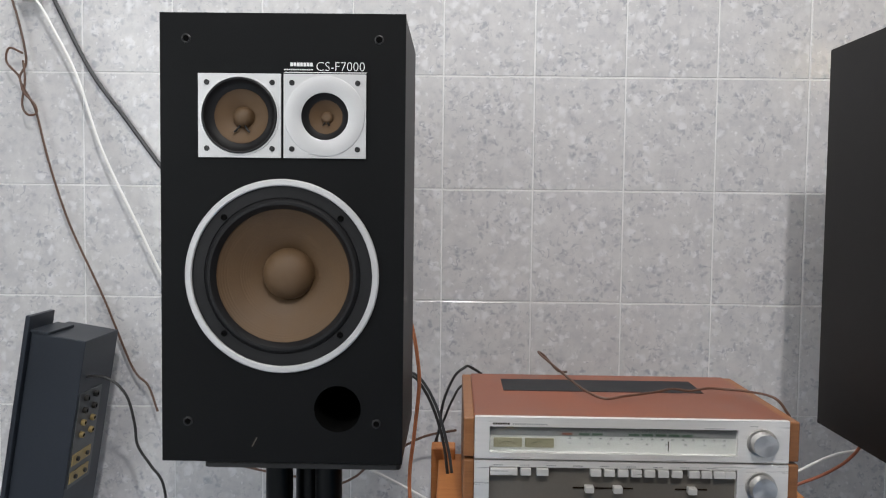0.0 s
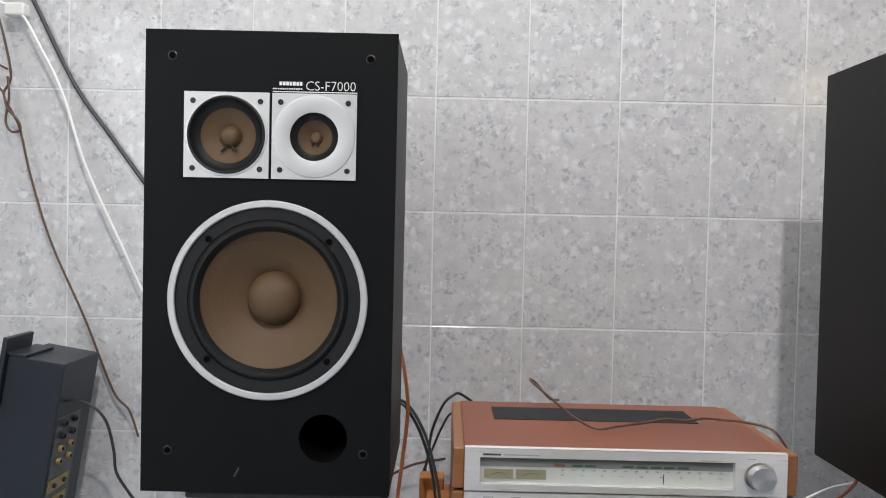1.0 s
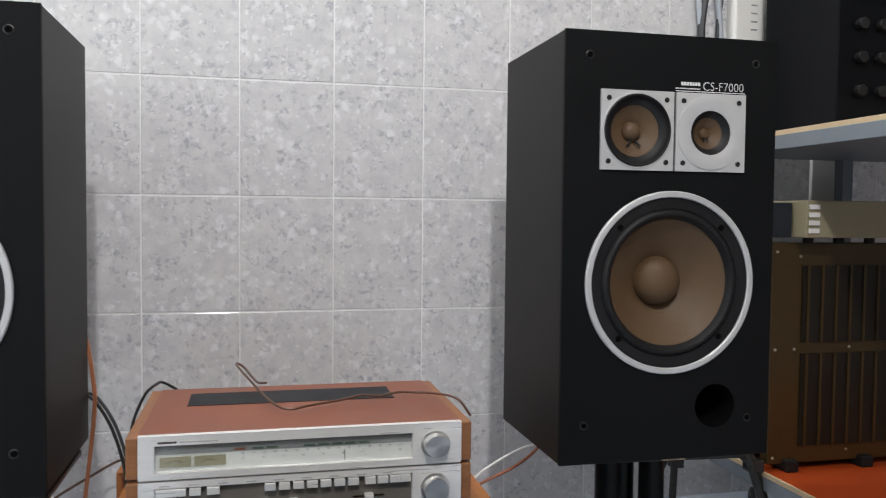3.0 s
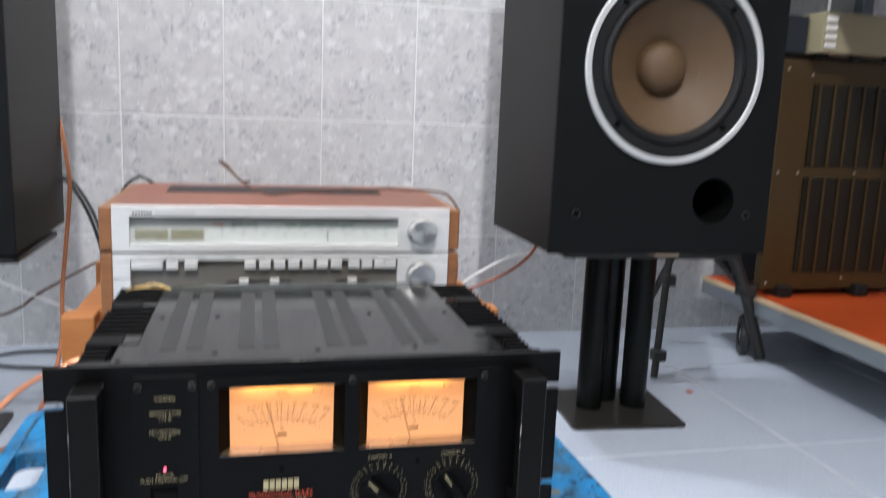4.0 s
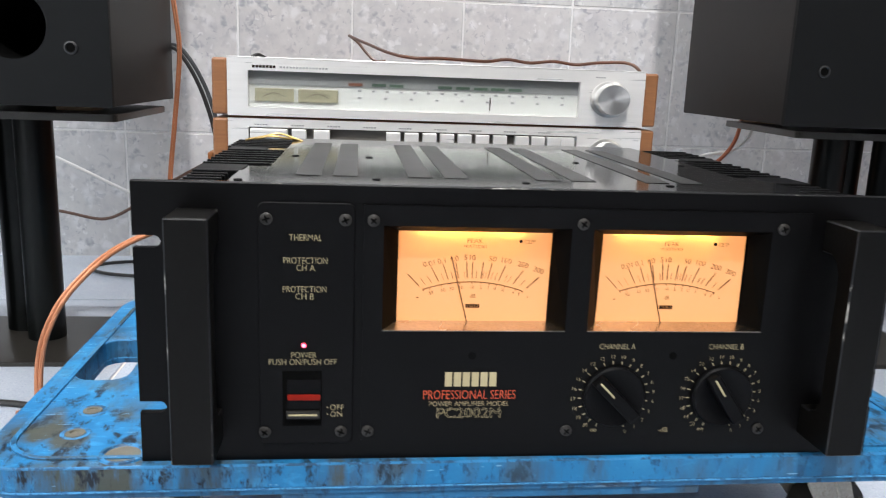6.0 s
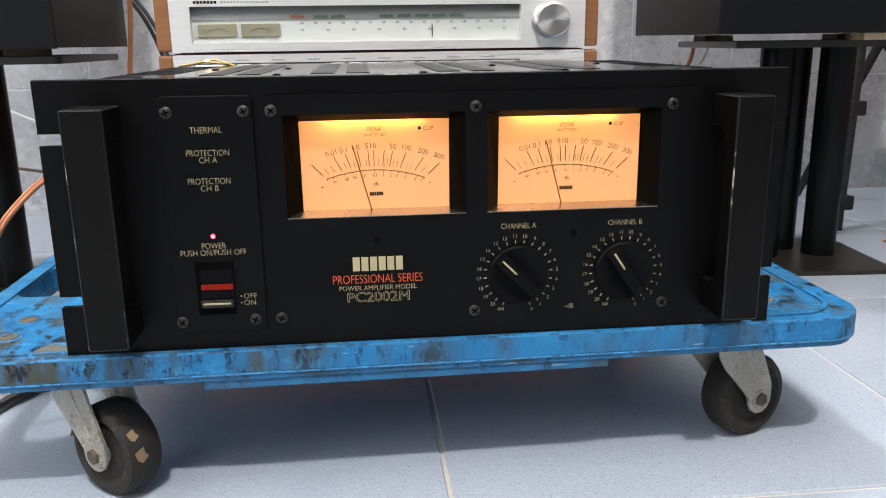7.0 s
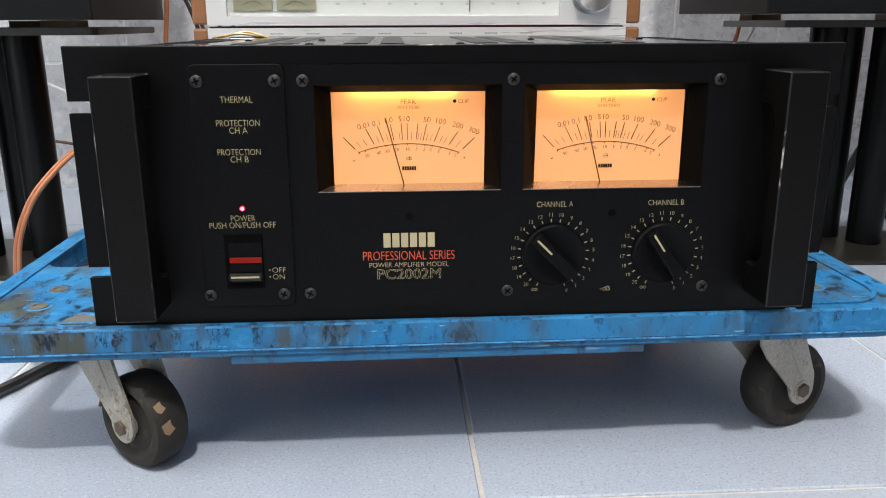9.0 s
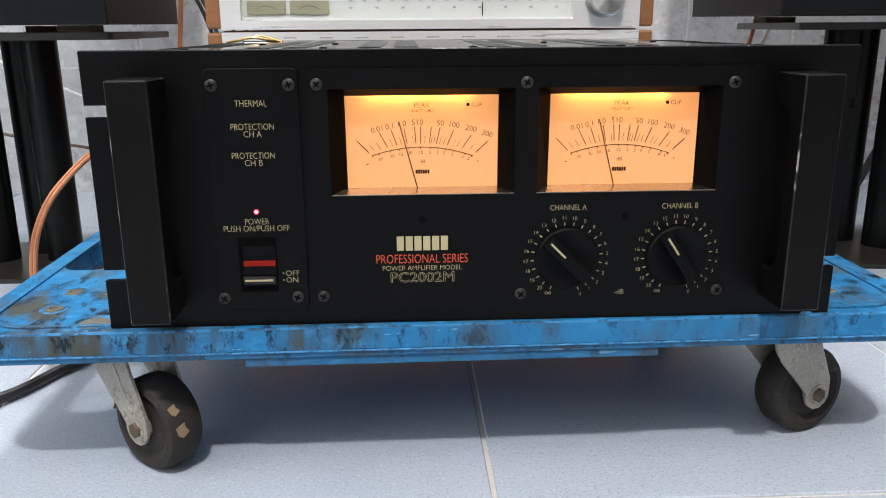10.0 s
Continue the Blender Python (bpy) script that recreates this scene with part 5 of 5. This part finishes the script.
cable("cable", "black power cable lying on the floor behind the dolly", [(-0.600, 1.406, 0.0040), (-0.300, 1.369, 0.0040), (-0.129, 1.369, 0.0040), (-0.053, 1.352, 0.0040), (0.036, 1.348, 0.0040), (0.146, 1.430, 0.0040)], 0.0035, M_CABLE)
cable("power_cable", "thick black power cable lying on the floor under the dolly", [(-0.300, 0.975, 0.0055), (-0.160, 1.052, 0.0055), (-0.033, 1.132, 0.0060), (0.008, 1.207, 0.0060), (0.058, 1.286, 0.0060), (0.157, 1.339, 0.0060)], 0.0052, M_CABLE)
cable("aerial_wire", "thin brown aerial wire lying loosely on the tuner", [(0.651, 1.618, 0.3510), (0.629, 1.630, 0.3800), (0.597, 1.668, 0.3825), (0.568, 1.698, 0.3790), (0.532, 1.693, 0.3820), (0.497, 1.685, 0.3785), (0.463, 1.682, 0.3820), (0.430, 1.672, 0.3780), (0.367, 1.633, 0.3790), (0.328, 1.618, 0.3780), (0.298, 1.668, 0.3840), (0.266, 1.767, 0.3990), (0.243, 1.843, 0.4105), (0.241, 1.870, 0.4125), (0.254, 1.875, 0.4030), (0.268, 1.867, 0.3870), (0.281, 1.856, 0.3760), (0.298, 1.852, 0.3755)], 0.0023, M_BROWNCABLE)
cable("cable", "black cable dropping behind the tuner", [(0.126, 1.892, 0.3600), (0.101, 1.886, 0.3760), (0.090, 1.875, 0.3765), (0.068, 1.870, 0.3565), (0.047, 1.865, 0.3050), (0.039, 1.859, 0.2480), (0.031, 1.854, 0.1975), (0.045, 1.832, 0.0230)], 0.0028, M_CABLE)
cable("cable", "second thin black cable dropping behind the tuner", [(0.116, 1.897, 0.3295), (0.085, 1.892, 0.3345), (0.065, 1.886, 0.3040), (0.050, 1.881, 0.2680), (0.035, 1.875, 0.2280), (0.041, 1.870, 0.1470), (0.056, 1.865, 0.0160)], 0.0026, M_CABLE)
wire = sweep([(0.153, 1.322, 0.2910), (0.161, 1.317, 0.2920), (0.175, 1.311, 0.2950), (0.189, 1.315, 0.2930), (0.199, 1.322, 0.2915)], 0.0010)
sweep([(0.151, 1.311, 0.2910), (0.167, 1.320, 0.2940), (0.181, 1.324, 0.2965), (0.193, 1.319, 0.2940), (0.204, 1.311, 0.2910)], 0.0010, bm=wire)
tagged(part("bare_wire", wire, M_BRASS, None, "", True), "tangle of bare brass coloured wire lying on the amplifier", "wire")
cable("speaker_cable", "brown speaker cable hanging from the back of a loudspeaker", [(0.860, 1.748, 0.3860), (0.849, 1.744, 0.3065), (0.837, 1.740, 0.2680), (0.810, 1.737, 0.2380), (0.766, 1.735, 0.2115), (0.712, 1.732, 0.1905), (0.661, 1.735, 0.1650), (0.622, 1.778, 0.0835)], 0.0032, M_COPPERDARK)
cable("cable", "thin white cable hanging from the back of a loudspeaker", [(0.886, 1.753, 0.3770), (0.875, 1.748, 0.3025), (0.847, 1.744, 0.2625), (0.790, 1.740, 0.2490), (0.741, 1.738, 0.2275), (0.691, 1.737, 0.1950), (0.651, 1.757, 0.1245), (0.627, 1.778, 0.0550)], 0.0026, M_WHITECABLE)
cable("cable", "thin black cable plugged into the standing receiver", [(-0.714, 1.886, 0.3320), (-0.677, 1.854, 0.3510), (-0.631, 1.843, 0.3470), (-0.598, 1.843, 0.3140), (-0.582, 1.843, 0.2570), (-0.576, 1.843, 0.2120), (-0.549, 1.843, 0.1700), (-0.524, 1.843, 0.1315), (-0.508, 1.843, 0.0315), (-0.478, 1.829, 0.0050)], 0.0030, M_CABLE)

for k, (x, r) in enumerate(((1.333, 0.007), (1.358, 0.010), (1.386, 0.008), (1.403, 0.006))):
    cable("cable", "grey cable hanging beside the power strip", [(x + 0.01, 2.05, 1.55), (x, 2.048, 1.30), (x + 0.012 * (-1) ** k, 2.05, 1.16), (x + 0.01, 2.05, 1.02), (x + 0.03, 2.05, 0.90)], r, M_GREYCABLE if k % 2 else M_PALECABLE)
plug = thing("cable_plug", "white plastic plug on a cable at the wall", "plug", (-0.885, 2.035, 1.160))
part("body", box(-0.022, 0.022, -0.014, 0.014, -0.008, 0.020, 0.004), M_PLASTICWHITE, plug)
cable("cable", "knotted loop of brown twin cable", [(-0.902, 2.032, 1.0370), (-0.930, 2.027, 1.0470), (-0.936, 2.027, 1.0160), (-0.910, 2.027, 0.9860), (-0.898, 2.025, 0.9500), (-0.875, 2.027, 0.9240), (-0.872, 2.029, 0.9040), (-0.892, 2.029, 0.9010), (-0.904, 2.029, 0.9240), (-0.898, 2.031, 0.9750), (-0.902, 2.032, 1.0210)], 0.0026, M_BROWNCABLE)


# ---- folded trolley behind a speaker stand ----
def trolley():
    """Folded luggage trolley: two black tubes with clamps, a cross strut and a spoked wheel."""
    t = thing("folded_trolley", "folded black luggage trolley with one small wheel showing", "trolley", (1.256, 1.775, 0))
    part("thin_leg", rod((-0.155, -0.06, 0.0), (-0.095, 0.02, 0.33), 0.0075, 14), M_CABLE, t, "", True)
    for z in (0.045, 0.195):
        f = z / 0.33
        x, y = -0.155 + 0.06 * f, -0.06 + 0.08 * f
        part("clamp", box(x - 0.010, x + 0.016, y - 0.013, y + 0.013, z - 0.012, z + 0.012, 0.003), M_CABLE, t)
    part("thick_leg", sweep([(0.145, 0.02, 0.008), (0.115, 0.02, 0.09), (0.085, 0.02, 0.17), (0.045, 0.02, 0.25), (0.0, 0.02, 0.33)], 0.0125, 10), M_CABLE, t, "", True)
    part("bracket", box(-0.022, 0.040, 0.004, 0.036, 0.245, 0.312, 0.005), M_CABLE, t, "black plastic bracket")
    part("catch", box(0.078, 0.112, 0.008, 0.044, 0.148, 0.176, 0.004), M_CABLE, t)
    part("strut", rod((-0.06, 0.02, 0.30), (0.10, 0.03, 0.15), 0.0055, 10), M_CABLE, t, "", True)
    part("back_leg", rod((-0.06, 0.24, 0.0), (0.0, 0.10, 0.32), 0.008, 12), M_CABLE, t, "", True)
    w = part("wheel", lathe([(0.028, -0.009), (0.040, -0.011), (0.0455, -0.007), (0.0455, 0.007), (0.040, 0.011), (0.028, 0.009), (0.028, -0.009)], 36, (0, 0, 0)), M_CABLE, t, "small black tyre", True)
    w.matrix_local = pose(0.135, 0.075, 0.0457, 0, 0, 62)
    part("hub", lathe([(0, -0.008), (0.012, -0.008), (0.014, 0), (0.012, 0.008), (0, 0.008)], 20), M_GALV, w)
    for k in range(5):
        a = 2 * math.pi * k / 5
        part("spoke", rod((0.012 * math.cos(a), 0, 0.012 * math.sin(a)), (0.029 * math.cos(a), 0, 0.029 * math.sin(a)), 0.003, 8), M_GALV, w)
    return t


trolley()
tagged(part("red_scrap", plan([(1.128, 1.622), (1.138, 1.625), (1.136, 1.636), (1.126, 1.632)], 0.0002, 0.0020), M_ORANGE), "tiny scrap of orange plastic lying on the floor", "scrap")


def shim(x, y, z):
    ob = part("wooden_shim", box(x, x + 0.042, y, y + 0.04, z, z + 0.0083, 0.0008), M_TAN)
    return tagged(ob, "small pale wooden shim between the stand and the loudspeaker", "shim", "shims under the loudspeakers")


for sx, sy in ((0.932, 1.440), (0.82, 1.64), (1.02, 1.64), (-0.29, 1.54), (-0.10, 1.54), (-0.20, 1.68)):
    shim(sx, sy, 0.3060 if sx > 0.5 else 0.3005)


# ---- tiles ----
def tiles():
    g = 0.0016
    w, h = 0.2055 / 2, 0.2555 / 2
    wt = part("tile", box(-w + g, w - g, 0.0, 0.006, -h + g, h - g, 0.0012, 1), M_TILE, WALL)
    first = True
    for i in range(20):
        for j in range(7):
            m = Matrix.Translation((-1.1965 + w + 2 * w * i, Y1, -0.0200 + h + 2 * h * j))
            if first:
                wt.matrix_local, first = m, False
            else:
                again(wt, WALL, m)
    rest = bmesh.new()
    for i in range(20):
        for j in range(7, 12):
            x, z = -1.1965 + w + 2 * w * i, -0.0200 + h + 2 * h * j
            box(x - w + g, x + w - g, Y1, Y1 + 0.006, z - h + g, z + h - g, bm=rest)
    tagged(part("upper_tiles", rest, M_TILE, WALL), kind="stuff")
    f = 0.0018
    ft = part("tile", box(-0.2 + f, 0.2 - f, -0.2 + f, 0.2 - f, -0.006, 0.0, 0.0010, 1), M_FLOOR, FLOOR)
    first = True
    for i in range(-7, 8):
        for j in range(-14, 4):
            x, y = 0.376 - 0.2 + 0.4 * i, 0.973 - 0.2 + 0.4 * j
            if not (X0 - 0.15 < x < X1 + 0.15 and Y0 - 0.15 < y < Y1 + 0.1):
                continue
            m = Matrix.Translation((x, y, 0))
            if first:
                ft.matrix_local, first = m, False
            else:
                again(ft, FLOOR, m)


tiles()
